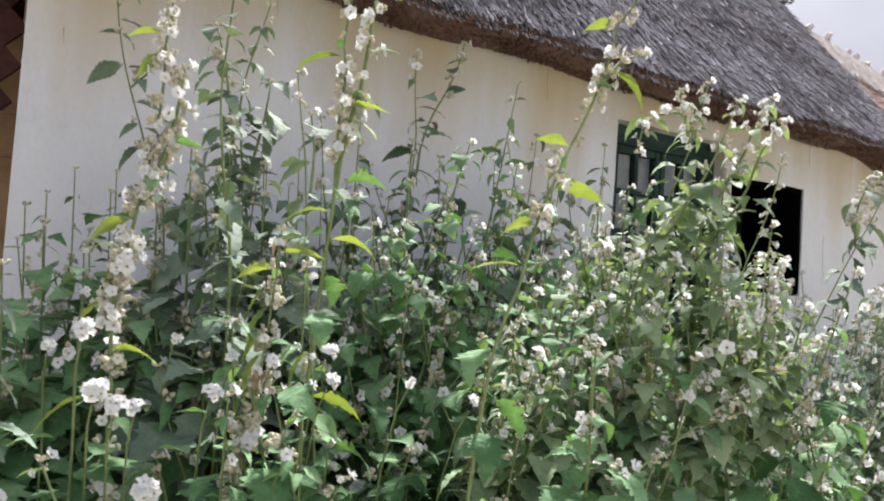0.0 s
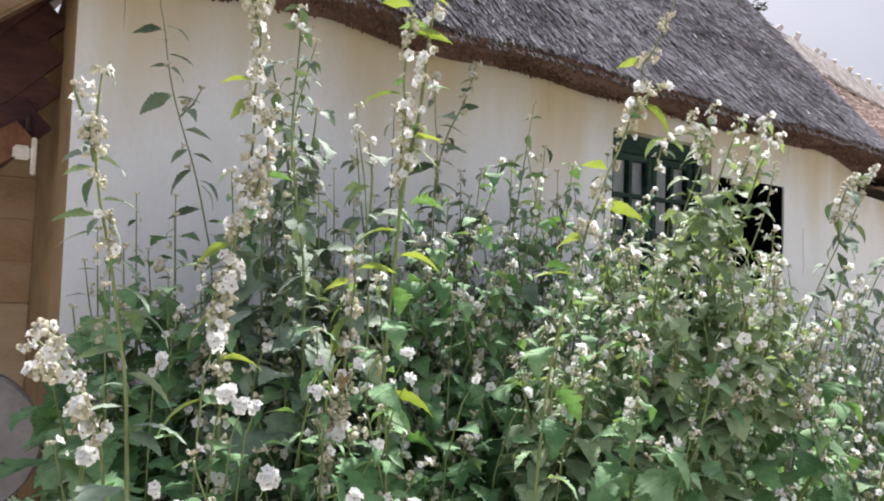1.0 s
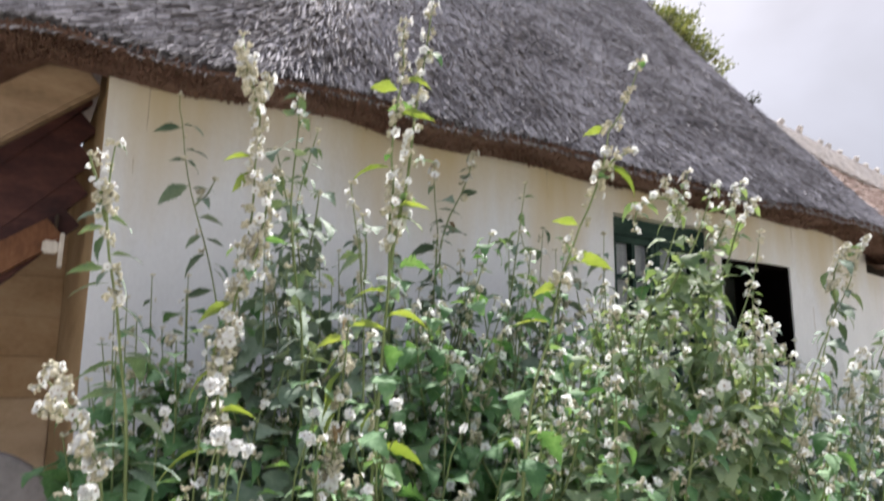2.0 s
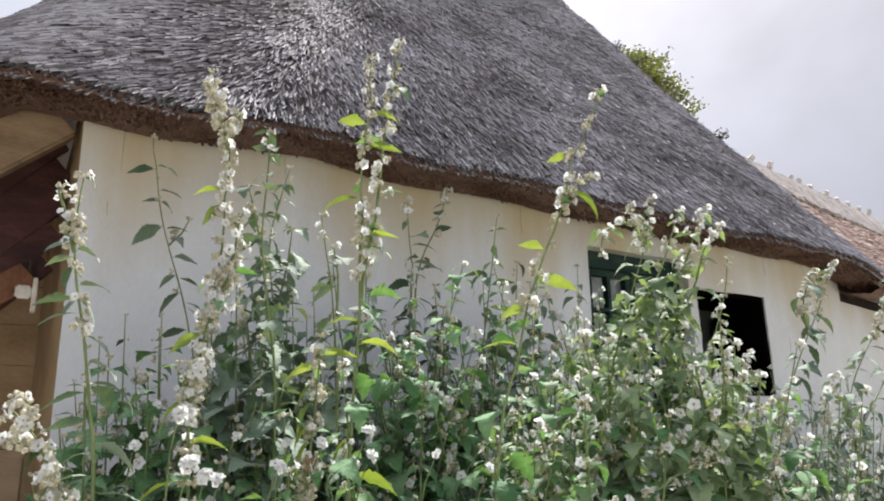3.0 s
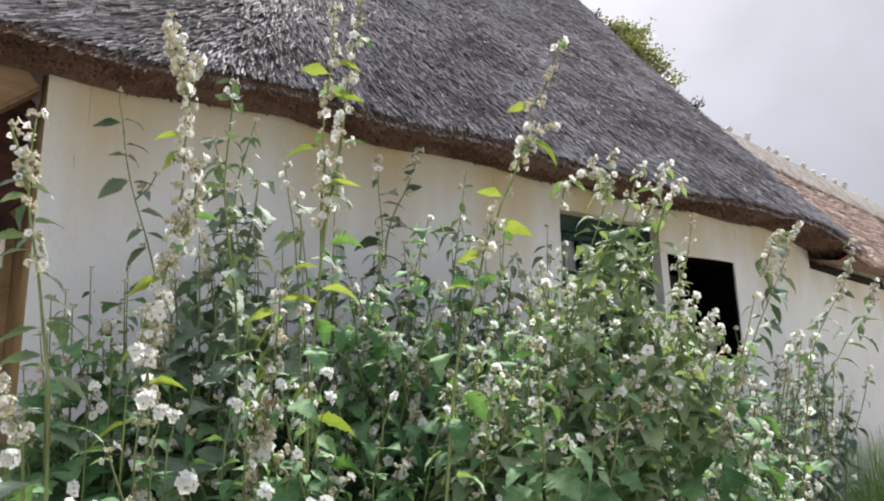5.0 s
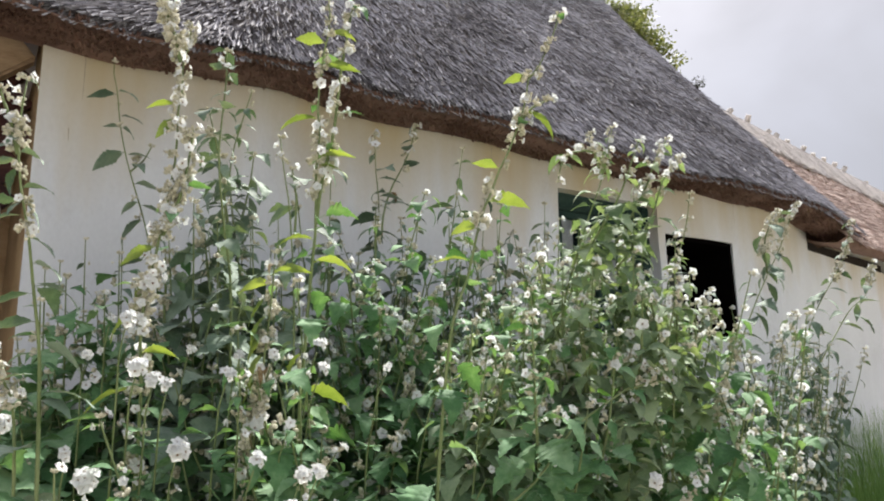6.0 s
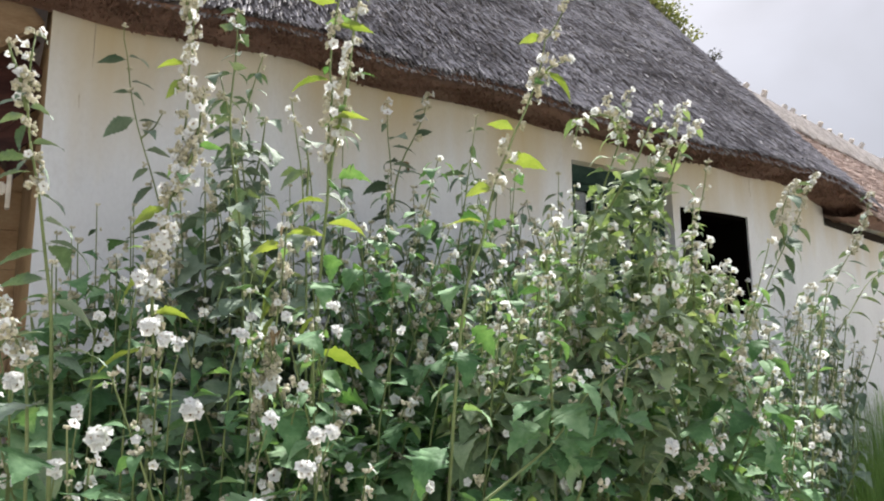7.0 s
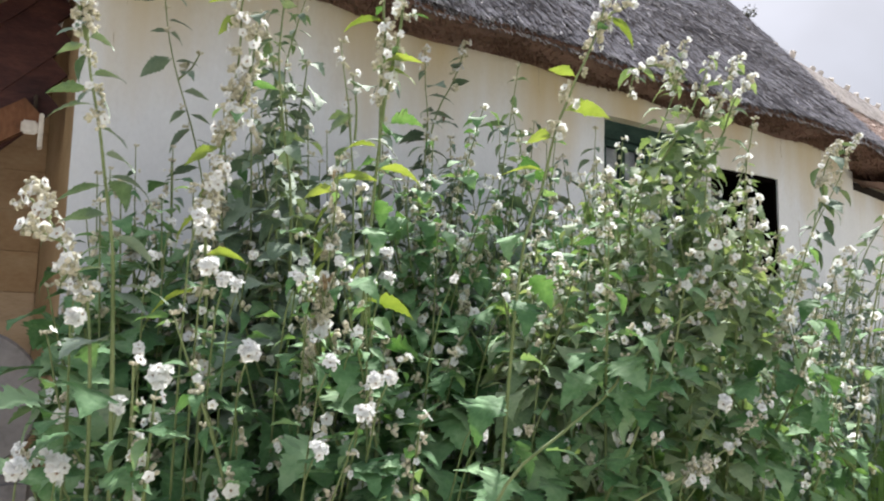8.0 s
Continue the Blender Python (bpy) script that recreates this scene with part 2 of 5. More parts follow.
def box(bm, x0, x1, y0, y1, z0, z1, bevel=0.0, m=None):
    g = bmesh.ops.create_cube(bm, size=1.0)
    vs = g["verts"]
    for v in vs:
        v.co = Vector((x0 + (v.co.x + 0.5) * (x1 - x0), y0 + (v.co.y + 0.5) * (y1 - y0), z0 + (v.co.z + 0.5) * (z1 - z0)))
    if bevel:
        es = list({e for v in vs for e in v.link_edges})
        r = bmesh.ops.bevel(bm, geom=es, offset=bevel, segments=2, affect="EDGES")
        vs = list({v for f in r["faces"] for v in f.verts} | {v for v in vs if v.is_valid})
    if m is not None:
        bmesh.ops.transform(bm, matrix=m, verts=vs)
    return vs


def empty(name, at=(0, 0, 0), rz=0.0):
    ob = new(name)
    ob.empty_display_size = 0.1
    ob.matrix_basis = pose(*at, 0, 0, rz)
    return ob


# ---- ground ----
bm = bmesh.new()
bmesh.ops.create_grid(bm, x_segments=60, y_segments=60, size=1.0)
for v in bm.verts:
    x, y = v.co.x, v.co.y
    v.co = Vector((math.copysign(abs(x) ** 4, x) * 2000, math.copysign(abs(y) ** 4, y) * 2000, 0))
    d = v.co.length
    if d < 40:
        v.co.z = 0.03 * noise.noise(v.co * 0.8) - 0.02
tagged(link("ground", bm, M_GROUND, None, "", True), "unseen yard with thin grass round the farmhouse, made pale to bounce light", "ground", kind="structure")

# ---- main house ----
EAVE = 2.43                     # wall meets thatch
WALL_T = 0.32
WIN = (1.97, 2.58, 1.50, 2.295)   # window opening x0 x1 z0 z1
HOLE = (2.63, 3.13, 1.68, 2.17)
HOUSE_X1, HOUSE_Y1 = 3.5, 4.3
house = tagged(empty("farmhouse"), "limewashed old farmhouse under a grey weathered thatched roof", "house")


def wall_y(x, z, seed=1):
    """How far the uneven plaster stands back at x, z."""
    return 0.012 * noise.noise(Vector((x * 1.1 + seed, z * 1.3, 0))) + 0.005 * noise.noise(Vector((x * 5, z * 5, seed)))


def wall_with_holes(name, x0, x1, z0, z1, y_front, t, holes, parent, material, seed=1):
    """A limewashed wall with openings through it: an uneven front skin, reveals and a back skin."""
    xs = {x0, x1}
    zs = {z0, z1}
    for a, b, c, d in holes:
        xs |= {a, b}
        zs |= {c, d}

    def fill(vals, step):
        vals = sorted(vals)
        out = []
        for a, b in zip(vals, vals[1:]):
            n = max(1, round((b - a) / step))
            out += [a + (b - a) * i / n for i in range(n)]
        return out + [vals[-1]]
    xs, zs = fill(xs, 0.09), fill(zs, 0.09)

    def inside(x, z):
        return any(a < x < b and c < z < d for a, b, c, d in holes)

    def edge(x, z):
        return any(a - 1e-4 <= x <= b + 1e-4 and c - 1e-4 <= z <= d + 1e-4 for a, b, c, d in holes)
    bm = bmesh.new()
    F, B = {}, {}
    for i, x in enumerate(xs):
        for k, z in enumerate(zs):
            n = wall_y(x, z, seed)
            jx = 0.010 * noise.noise(Vector((x * 3, z * 4, 7.0 + seed))) if edge(x, z) else 0.0
            F[i, k] = bm.verts.new((x + jx, y_front + n, z + jx * 0.7))
            B[i, k] = bm.verts.new((x, y_front + t, z))
    nx, nz = len(xs) - 1, len(zs) - 1
    solid = {(i, k) for i in range(nx) for k in range(nz) if not inside((xs[i] + xs[i + 1]) / 2, (zs[k] + zs[k + 1]) / 2)}
    for i, k in solid:
        bm.faces.new((F[i, k], F[i + 1, k], F[i + 1, k + 1], F[i, k + 1]))
        bm.faces.new((B[i, k], B[i, k + 1], B[i + 1, k + 1], B[i + 1, k]))
        for di, dk, (a, b) in ((1, 0, ((i + 1, k), (i + 1, k + 1))), (-1, 0, ((i, k + 1), (i, k))), (0, 1, ((i + 1, k + 1), (i, k + 1))), (0, -1, ((i, k), (i + 1, k)))):
            if (i + di, k + dk) not in solid:
                bm.faces.new((F[a], B[a], B[b], F[b]))
    bmesh.ops.recalc_face_normals(bm, faces=bm.faces)
    for f in bm.faces:
        if f.normal.x < -0.9 and f.calc_center_median().x < x0 + 0.02:
            f.material_index = 1
            f.smooth = False
    return part(name, bm, [material, M_ENDWALL], parent)


front = wall_with_holes("wall", 0.0, HOUSE_X1, -0.1, EAVE + 0.12, 0.0, WALL_T, [WIN, HOLE], house, M_WALL)
tagged(front, "uneven white limewashed front wall")
for nm, bx in (("end_wall", (0.004, 0.30, WALL_T + 0.002, HOUSE_Y1 - 0.3, -0.1, EAVE + 0.1)), ("back_wall", (0.004, HOUSE_X1, HOUSE_Y1 - 0.298, HOUSE_Y1, -0.1, EAVE + 0.1)),
               ("end_wall", (HOUSE_X1 - 0.25, HOUSE_X1 - 0.004, WALL_T + 0.002, HOUSE_Y1 - 0.3, -0.1, EAVE + 0.1))):
    bm = bmesh.new()
    box(bm, *bx, bevel=0.01)
    part(nm, bm, M_ENDWALL if bx[0] < 1 else M_WALL, house)
# hair cracks in the limewash
for x, z0, z1, k in ((0.115, 2.29, 2.43, 1), (0.085, 2.16, 2.20, 2), (1.62, 2.30, 2.42, 3), (3.165, 2.28, 2.38, 4), (0.62, 2.36, 2.44, 5), (3.30, 1.75, 1.98, 6)):
    bm = bmesh.new()
    prev = None
    for i in range(13):
        z = z1 + (z0 - z1) * i / 12
        cx = x + 0.010 * noise.noise(Vector((z * 14, k * 3.1, 0)))
        w = 0.0013 * (1 - i / 13) + 0.0003
        y = wall_y(cx, z) - 0.0015
        pair = (bm.verts.new((cx - w, y, z)), bm.verts.new((cx, y - 0.001, z)), bm.verts.new((cx + w, y, z)))
        if prev:
            bm.faces.new((prev[0], prev[1], pair[1], pair[0]))
            bm.faces.new((prev[1], prev[2], pair[2], pair[1]))
        prev = pair
    part("crack", bm, M_CRACK, front)
# added black lining of the room: ceiling, floor and partition behind the front wall
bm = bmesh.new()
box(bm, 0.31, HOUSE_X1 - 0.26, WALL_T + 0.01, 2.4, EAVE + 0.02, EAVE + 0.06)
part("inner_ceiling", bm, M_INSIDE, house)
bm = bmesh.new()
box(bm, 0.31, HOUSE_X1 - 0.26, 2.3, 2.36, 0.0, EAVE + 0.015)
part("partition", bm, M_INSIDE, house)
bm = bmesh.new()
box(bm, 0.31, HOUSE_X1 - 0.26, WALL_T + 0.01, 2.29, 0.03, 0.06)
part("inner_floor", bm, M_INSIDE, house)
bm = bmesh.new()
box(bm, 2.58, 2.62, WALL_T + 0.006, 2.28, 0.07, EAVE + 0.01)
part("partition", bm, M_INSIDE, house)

# ---- thatched roof of the main house ----
LIP_Y, LIP_X0 = -0.27, -0.52
SLOPE = math.tan(radians(52))
RIDGE_S = 2.55


def lip_z(x):
    return 2.425 + 0.012 * math.sin(x * 2.1) - 0.022 * max(0.0, x - 1.3) + 0.022 * noise.noise(Vector((x * 2.3, 4.0, 1.0)))


def verge_x(s):
    return 3.62 + 0.55 * math.exp(-s / 0.13) + 0.13 * max(0.0, s - 0.75)


def roof_point(u, s, off=0.0):
    """The thatch skin: u runs along the eave from the verge (0) to the hip's far end, s is the inset from the lip; gives place, up-slope and outward ways."""
    r = 0.36 - 0.10 * min(s, 2.2)
    x0, y0 = LIP_X0 + s, LIP_Y + s
    cx, cy = x0 + r, y0 + r
    vx = verge_x(s)
    if u < 0.62:
        f = u / 0.62
        p = Vector((vx + (cx - vx) * f, y0, 0))
        nrm = Vector((0, -1, 0))
    elif u < 0.78:
        a = radians(90) * (u - 0.62) / 0.16
        nrm = Vector((-math.sin(a), -math.cos(a), 0))
        p = Vector((cx, cy, 0)) + nrm * r
    else:
        f = (u - 0.78) / 0.22
        p = Vector((x0, cy + (HOUSE_Y1 - 0.6 - cy) * f, 0))
        nrm = Vector((-1, 0, 0))
    p.z = lip_z(p.x) + s * SLOPE
    k = max(0.0, p.x - 3.3)
    if u < 0.62 and k:
        p.z -= 0.11 * k
        p.y += 0.13 * k
    p.z += 0.03 * noise.noise(Vector((p.x * 0.9, p.y * 0.9, p.z * 0.9))) + 0.012 * noise.noise(p * 4.0)
    up = Vector((-nrm.x, -nrm.y, SLOPE)).normalized()
    out = Vector((nrm.x * SLOPE, nrm.y * SLOPE, 1)).normalized()
    off += 0.10 * max(0.0, -nrm.x) * min(1.0, s / 0.7)
    return p + out * off, up, out


BELLY = ((0.32, 0.022), (0.24, 0.0), (0.14, -0.012), (0.06, -0.016), (0.015, -0.004))


def thatch_skin():
    us = [i / 120 for i in range(121)]
    rows = [0.0, 0.03, 0.07, 0.12, 0.2] + [0.2 + 0.15 * i for i in range(1, 16)] + [RIDGE_S]
    bm = bmesh.new()
    grid = []
    # inner edge and belly of the cut eave, then the slope
    for j, (inn, dz) in enumerate(BELLY):
        row = []
        for u in us:
            p, up, out = roof_point(u, 0.0)
            hn = Vector((-up.x, -up.y, 0)).normalized()
            wob = 0.018 * noise.noise(Vector((p.x * 3.1, p.y * 3.1, 3.3 + j)))
            row.append(bm.verts.new(p - hn * inn + Vector((0, 0, dz + wob))))
        grid.append(row)
    for s in rows:
        row = []
        for u in us:
            p, up, out = roof_point(u, s)
            if s < 0.15:
                p = p - out * (0.03 * (1 - s / 0.15) ** 2)
            row.append(bm.verts.new(p))
        grid.append(row)
    # back slope down from the ridge
    row = []
    for u in us:
        p, up, out = roof_point(u, RIDGE_S)
        row.append(bm.verts.new((p.x, p.y + (2.0 if u < 0.7 else 0.4), p.z - 2.4)))
    grid.append(row)
    for a, b in zip(grid, grid[1:]):
        for i in range(len(us) - 1):
            f = bm.faces.new((a[i], a[i + 1], b[i + 1], b[i]))
            if grid.index(a) < 5:
                f.material_index = 1
    # verge face with thickness
    e0 = [g[0] for g in grid[5:-1]]
    e1 = [bm.verts.new(v.co + Vector((-0.02, 0.16, -0.20)) * min(1.0, max(0.05, s - 0.1) / 0.5)) for v, s in zip(e0, rows)]
    for i in range(len(e0) - 1):
        bm.faces.new((e0[i], e0[i + 1], e1[i + 1], e1[i])).material_index = 1
    bmesh.ops.recalc_face_normals(bm, faces=bm.faces)
    return part("roof", bm, [M_THATCH_BED, M_BUTT], house, "grey weathered thatch, hipped and rounded at the corner", True)


def strips(items, width, flat=0.5):
    """Small three-sided tapering reeds from (root, tip, outward, width factor)."""
    V, F = [], []
    for root, tip, out, k in items:
        ax = (tip - root)
        side = ax.cross(out).normalized() * (width * k)
        o = out * (width * k * flat)
        b = len(V)
        V += [root - side * 0.7, root + side * 0.7, root + o, tip - side, tip + side, tip + o * 1.6]
        F += [(b, b + 3, b + 5, b + 2), (b + 2, b + 5, b + 4, b + 1), (b + 3, b + 4, b + 5)]
    return V, F


def splay(p, s):
    """How far the reeds are swept sideways round the hip."""
    d = p.x - (LIP_X0 + s + 0.36 - 0.10 * min(s, 2.2))
    t = min(1.0, max(0.0, (0.85 - d) / 0.75))
    return 1.1 * t * t * (3 - 2 * t)


roof = thatch_skin()
rnd = random.Random(4)
reeds = []
for _ in range(80000):
    u = rnd.random() * 0.86
    if u > 0.62 and rnd.random() < 0.3:
        u = 0.62 + rnd.random() * 0.16
    s = 0.02 + rnd.random() ** 1.15 * 2.47
    p, up, out = roof_point(u, s, 0.004)
    side = up.cross(out)
    k = splay(p, s)
    ln = rnd.uniform(0.035, 0.095)
    way = (-up + side * (rnd.gauss(0, 0.19) - k) + out * rnd.uniform(0.02, 0.20)).normalized()
    ln = min(ln, 0.03 + s * 1.4)
    reeds.append((p, p + way * ln, out, rnd.uniform(0.5, 1.35)))
for _ in range(9000):
    u, s = rnd.random() * 0.86, rnd.random() * 0.10
    p, up, out = roof_point(u, s, 0.0)
    p = p - out * (0.026 * (1 - s / 0.15) ** 2)
    side = up.cross(out)
    way = (-up + side * (rnd.gauss(0, 0.2) - 0.8 * splay(p, s)) + out * rnd.uniform(-0.05, 0.12)).normalized()
    reeds.append((p, p + way * rnd.uniform(0.012, 0.03 + s * 0.3), out, rnd.uniform(0.6, 1.4)))
V, F = strips(reeds, 0.0031)
tagged(raw("reeds", V, F, M_THATCH, roof), "silvery grey reed ends", kind="stuff")
# stubs under the eave
stubs = []
for _ in range(9000):
    u = rnd.random() * 0.86
    p, up, out = roof_point(u, 0.0)
    hn = Vector((-up.x, -up.y, 0)).normalized()
    inn = rnd.uniform(0.012, 0.25)
    q = p - hn * inn + Vector((0, 0, 0.010 + float(np.interp(inn, [b[0] for b in BELLY[::-1]], [b[1] for b in BELLY[::-1]]))))
    way = (Vector((0, 0, -1)) + hn * rnd.uniform(0.1, 0.9) + Vector((rnd.gauss(0, 0.25), rnd.gauss(0, 0.15), 0))).normalized()
    stubs.append((q, q + way * rnd.uniform(0.012, 0.026), hn, rnd.uniform(0.5, 1.3)))
V, F = strips(stubs, 0.0042, 0.9)
tagged(raw("eave_reeds", V, F, M_BUTT, roof), "red-brown cut reed butts under the eave", kind="stuff")

# ---- lower wing, bent a little away from the front ----
WING_ANG = 10.0
wing = tagged(empty("farmhouse_wing", (3.505, 0.012, 0), WING_ANG), "lower limewashed farmhouse wing with brown thatch and a pale straw ridge", "house")
WEAVE = 2.27
wall_with_holes("wall", 0.0, 7.0, -0.1, WEAVE + 0.12, 0.0, 0.3, [(0.42, 1.9, WEAVE - 0.045, WEAVE + 0.06)], wing, M_WALL, 5)
for bx in ((6.7, 7.0, 0.302, 2.9, -0.1, WEAVE), (0.2, 7.0, 2.902, 3.2, -0.1, WEAVE)):
    bm = bmesh.new()
    box(bm, *bx, bevel=0.01)
    part("end_wall", bm, M_WALL, wing)
bm = bmesh.new()
box(bm, 0.40, 2.2, 0.07, 0.28, WEAVE - 0.044, WEAVE + 0.05, bevel=0.012)
part("wall_plate", bm, M_CHAR, wing, "dark timber plate under the thatch")
W_RY, W_RZ, W_LIP = 1.36, 3.87, -0.24
W_SL = (W_RZ - (WEAVE - 0.0)) / (W_RY - W_LIP)


def wing_point(x, s, off=0.0):
    p = Vector((x, W_LIP + s, WEAVE + 0.0 + s * W_SL))
    p.z += 0.025 * noise.noise(Vector((x * 0.9, s * 1.2, 9.0)))
    out = Vector((0, -W_SL, 1)).normalized()
    up = Vector((0, 1, W_SL)).normalized()
    return p + out * off, up, out


bm = bmesh.new()
grid = []
xs = [0.36 + i * 0.15 for i in range(50)]
for inn, dz in ((0.27, 0.04), (0.16, 0.0), (0.05, -0.03)):
    grid.append([bm.verts.new(wing_point(x, 0.0)[0] + Vector((0, inn, dz + 0.012 * noise.noise(Vector((x * 3, inn * 9, 2)))))) for x in xs])
for i in range(17):
    grid.append([bm.verts.new(wing_point(x, 1.6 * i / 16)[0]) for x in xs])
grid.append([bm.verts.new((x, 3.2, WEAVE)) for x in xs])
for j, (a, b) in enumerate(zip(grid, grid[1:])):
    for i in range(len(xs) - 1):
        bm.faces.new((a[i], a[i + 1], b[i + 1], b[i])).material_index = 1 if j < 3 else 0
bmesh.ops.recalc_face_normals(bm, faces=bm.faces)
w_roof = part("roof", bm, [M_BUTT, M_BUTT], wing, "brown newer thatch", True)
reeds = []
for _ in range(15000):
    x, s = rnd.uniform(0.36, 5.0), rnd.random() * 1.55
    p, up, out = wing_point(x, s, 0.004)
    side = up.cross(out)
    way = (-up + side * rnd.gauss(0, 0.25) + out * rnd.uniform(0.02, 0.22)).normalized()
    reeds.append((p, p + way * rnd.uniform(0.05, 0.13), out, rnd.uniform(0.6, 1.5)))
V, F = strips(reeds, 0.0055)
tagged(raw("reeds", V, F, M_BROWN, w_roof), "brown reed ends", kind="stuff")
# straw ridge
bm = bmesh.new()
prof = ((-0.29, -0.36), (-0.27, -0.23), (-0.17, -0.08), (-0.05, 0.07), (0.05, 0.08), (0.2, -0.08), (0.36, -0.36))
rows = []
for i in range(90):
    x = 0.2 + i * 0.08
    rows.append([bm.verts.new((x, W_RY + a + 0.02 * noise.noise(Vector((x * 4, a * 9, 0))), W_RZ + b + 0.035 * noise.noise(Vector((x * 3.5, b * 6, 4))))) for a, b in prof])
for a, b in zip(rows, rows[1:]):
    for i in range(len(prof) - 1):
        bm.faces.new((a[i], b[i], b[i + 1], a[i + 1]))
ridge = part("ridge_cap", bm, M_RIDGE, w_roof, "pale straw ridge cap", True)
straws = []
for _ in range(5000):
    x, k = rnd.uniform(0.25, 7.2), rnd.uniform(0, 0.82)
    a = -0.06 - 0.27 * k
    p = Vector((x, W_RY + a - 0.01, W_RZ + 0.075 - 0.40 * k ** 1.2 + 0.02))
    way = Vector((rnd.gauss(0, 0.35), -0.55, -0.8)).normalized()
    straws.append((p, p + way * rnd.uniform(0.05, 0.13), Vector((0, -0.8, 0.55)), rnd.uniform(0.6, 1.4)))
V, F = strips(straws, 0.006)
tagged(raw("straw", V, F, M_RIDGE, w_roof), kind="stuff")
for i in range(16):
    x = 2.40 + i * 0.31 + rnd.uniform(-0.10, 0.10)
    for sgn in ((-1, 1) if rnd.random() < 0.3 else (rnd.choice((-1, 1)),)):
        bm = bmesh.new()
        g = bmesh.ops.create_cone(bm, cap_ends=True, segments=7, radius1=0.042, radius2=0.026, depth=rnd.uniform(0.14, 0.24))
        for v in g["verts"]:
            v.co.x += 0.02 * noise.noise(v.co * 5 + Vector((i, 0, 0)))
        bmesh.ops.transform(bm, matrix=pose(x + sgn * 0.022, W_RY - sgn * 0.05, W_RZ + 0.055, sgn * 26 + rnd.uniform(-16, 16), rnd.uniform(-38, 38), 0), verts=g["verts"])
        part("ridge_stick", bm, M_STICK, w_roof)
# short dark lumps added for the shadow along the ridge cap's lower edge
for i in range(26):
    x = 0.7 + i * 0.22 + rnd.uniform(-0.06, 0.06)
    bm = bmesh.new()
    g = bmesh.ops.create_cone(bm, cap_ends=True, segments=7, radius1=0.035, radius2=0.02, depth=rnd.uniform(0.12, 0.2))
    bmesh.ops.transform(bm, matrix=pose(x, W_RY - 0.285, W_RZ - 0.325, 50 + rnd.uniform(-12, 12), 90 + rnd.uniform(-25, 25), 0), verts=g["verts"])
    part("ridge_peg", bm, M_POST, w_roof)

# ---- window ----
window = tagged(empty("window", (0, 0, 0)), "dark green timber casement window with small panes and a pale curtain", "window")
window.name = "window_1"
wx0, wx1, wz0, wz1 = WIN
YF = 0.055
bm = bmesh.new()
for b in ((wx0 - 0.01, wx0 + 0.045, YF, YF + 0.07, wz0, wz1), (wx1 - 0.045, wx1 + 0.01, YF, YF + 0.07, wz0, wz1),
          (wx0 + 0.045, wx1 - 0.045, YF, YF + 0.07, wz1 - 0.075, wz1 + 0.005), (wx0 + 0.045, wx1 - 0.045, YF, YF + 0.07, wz0, wz0 + 0.05)):
    box(bm, *b, bevel=0.004)
part("frame", bm, M_GREEN, window)
mid = (wx0 + wx1) / 2
for a, b in ((wx0 + 0.047, mid - 0.002), (mid + 0.002, wx1 - 0.047)):
    bm = bmesh.new()
    z0, z1 = wz0 + 0.052, wz1 - 0.077
    st = 0.028
    box(bm, a, a + st, YF + 0.012, YF + 0.05, z0, z1, bevel=0.003)
    box(bm, b - st, b, YF + 0.012, YF + 0.05, z0, z1, bevel=0.003)
    for k in range(5):
        z = z0 + (z1 - z0 - st) * k / 4
        h = st if k in (0, 4) else 0.018
        box(bm, a + st, b - st, YF + 0.014, YF + 0.048, z, z + h, bevel=0.002)
    c = (a + b) / 2
    box(bm, c - 0.009, c + 0.009, YF + 0.0145, YF + 0.0475, z0 + st, z1 - st)
    sash = part("sash", bm, M_GREEN, window)
    for k in range(4):
        for cx0, cx1 in ((a + st, c - 0.009), (c + 0.009, b - st)):
            zz = z0 + (z1 - z0 - st) * k / 4
            bm = bmesh.new()
            box(bm, cx0 - 0.003, cx1 + 0.003, YF + 0.030, YF + 0.033, zz + 0.016, zz + (z1 - z0 - st) / 4 + 0.003)
            bmesh.ops.rotate(bm, verts=bm.verts, cent=((cx0 + cx1) / 2, YF + 0.0315, zz + 0.07), matrix=Euler((radians(rnd.uniform(-1.5, 1.5)), 0, radians(rnd.uniform(-1.2, 1.2)))).to_matrix())
            p = part("pane", bm, M_GLASS, sash)
            p.visible_shadow = False
bm = bmesh.new()
n = 60
vs = [[bm.verts.new((wx0 + 0.01 + (wx1 - wx0 - 0.02) * i / n, YF + 0.085 + 0.012 * math.sin(i * 1.1) + 0.006 * math.sin(i * 2.3), z)) for i in range(n + 1)] for z in (wz0 + 0.02, wz1 - 0.01)]
for i in range(n):
    bm.faces.new((vs[0][i], vs[0][i + 1], vs[1][i + 1], vs[1][i]))
part("curtain", bm, M_CURTAIN, window, "pale hanging curtain", True)
bm = bmesh.new()
box(bm, wx0 - 0.02, wx1 + 0.02, -0.03, YF - 0.004, wz0 - 0.035, wz0 + 0.004, bevel=0.006)
part("sill", bm, M_GREEN, window)

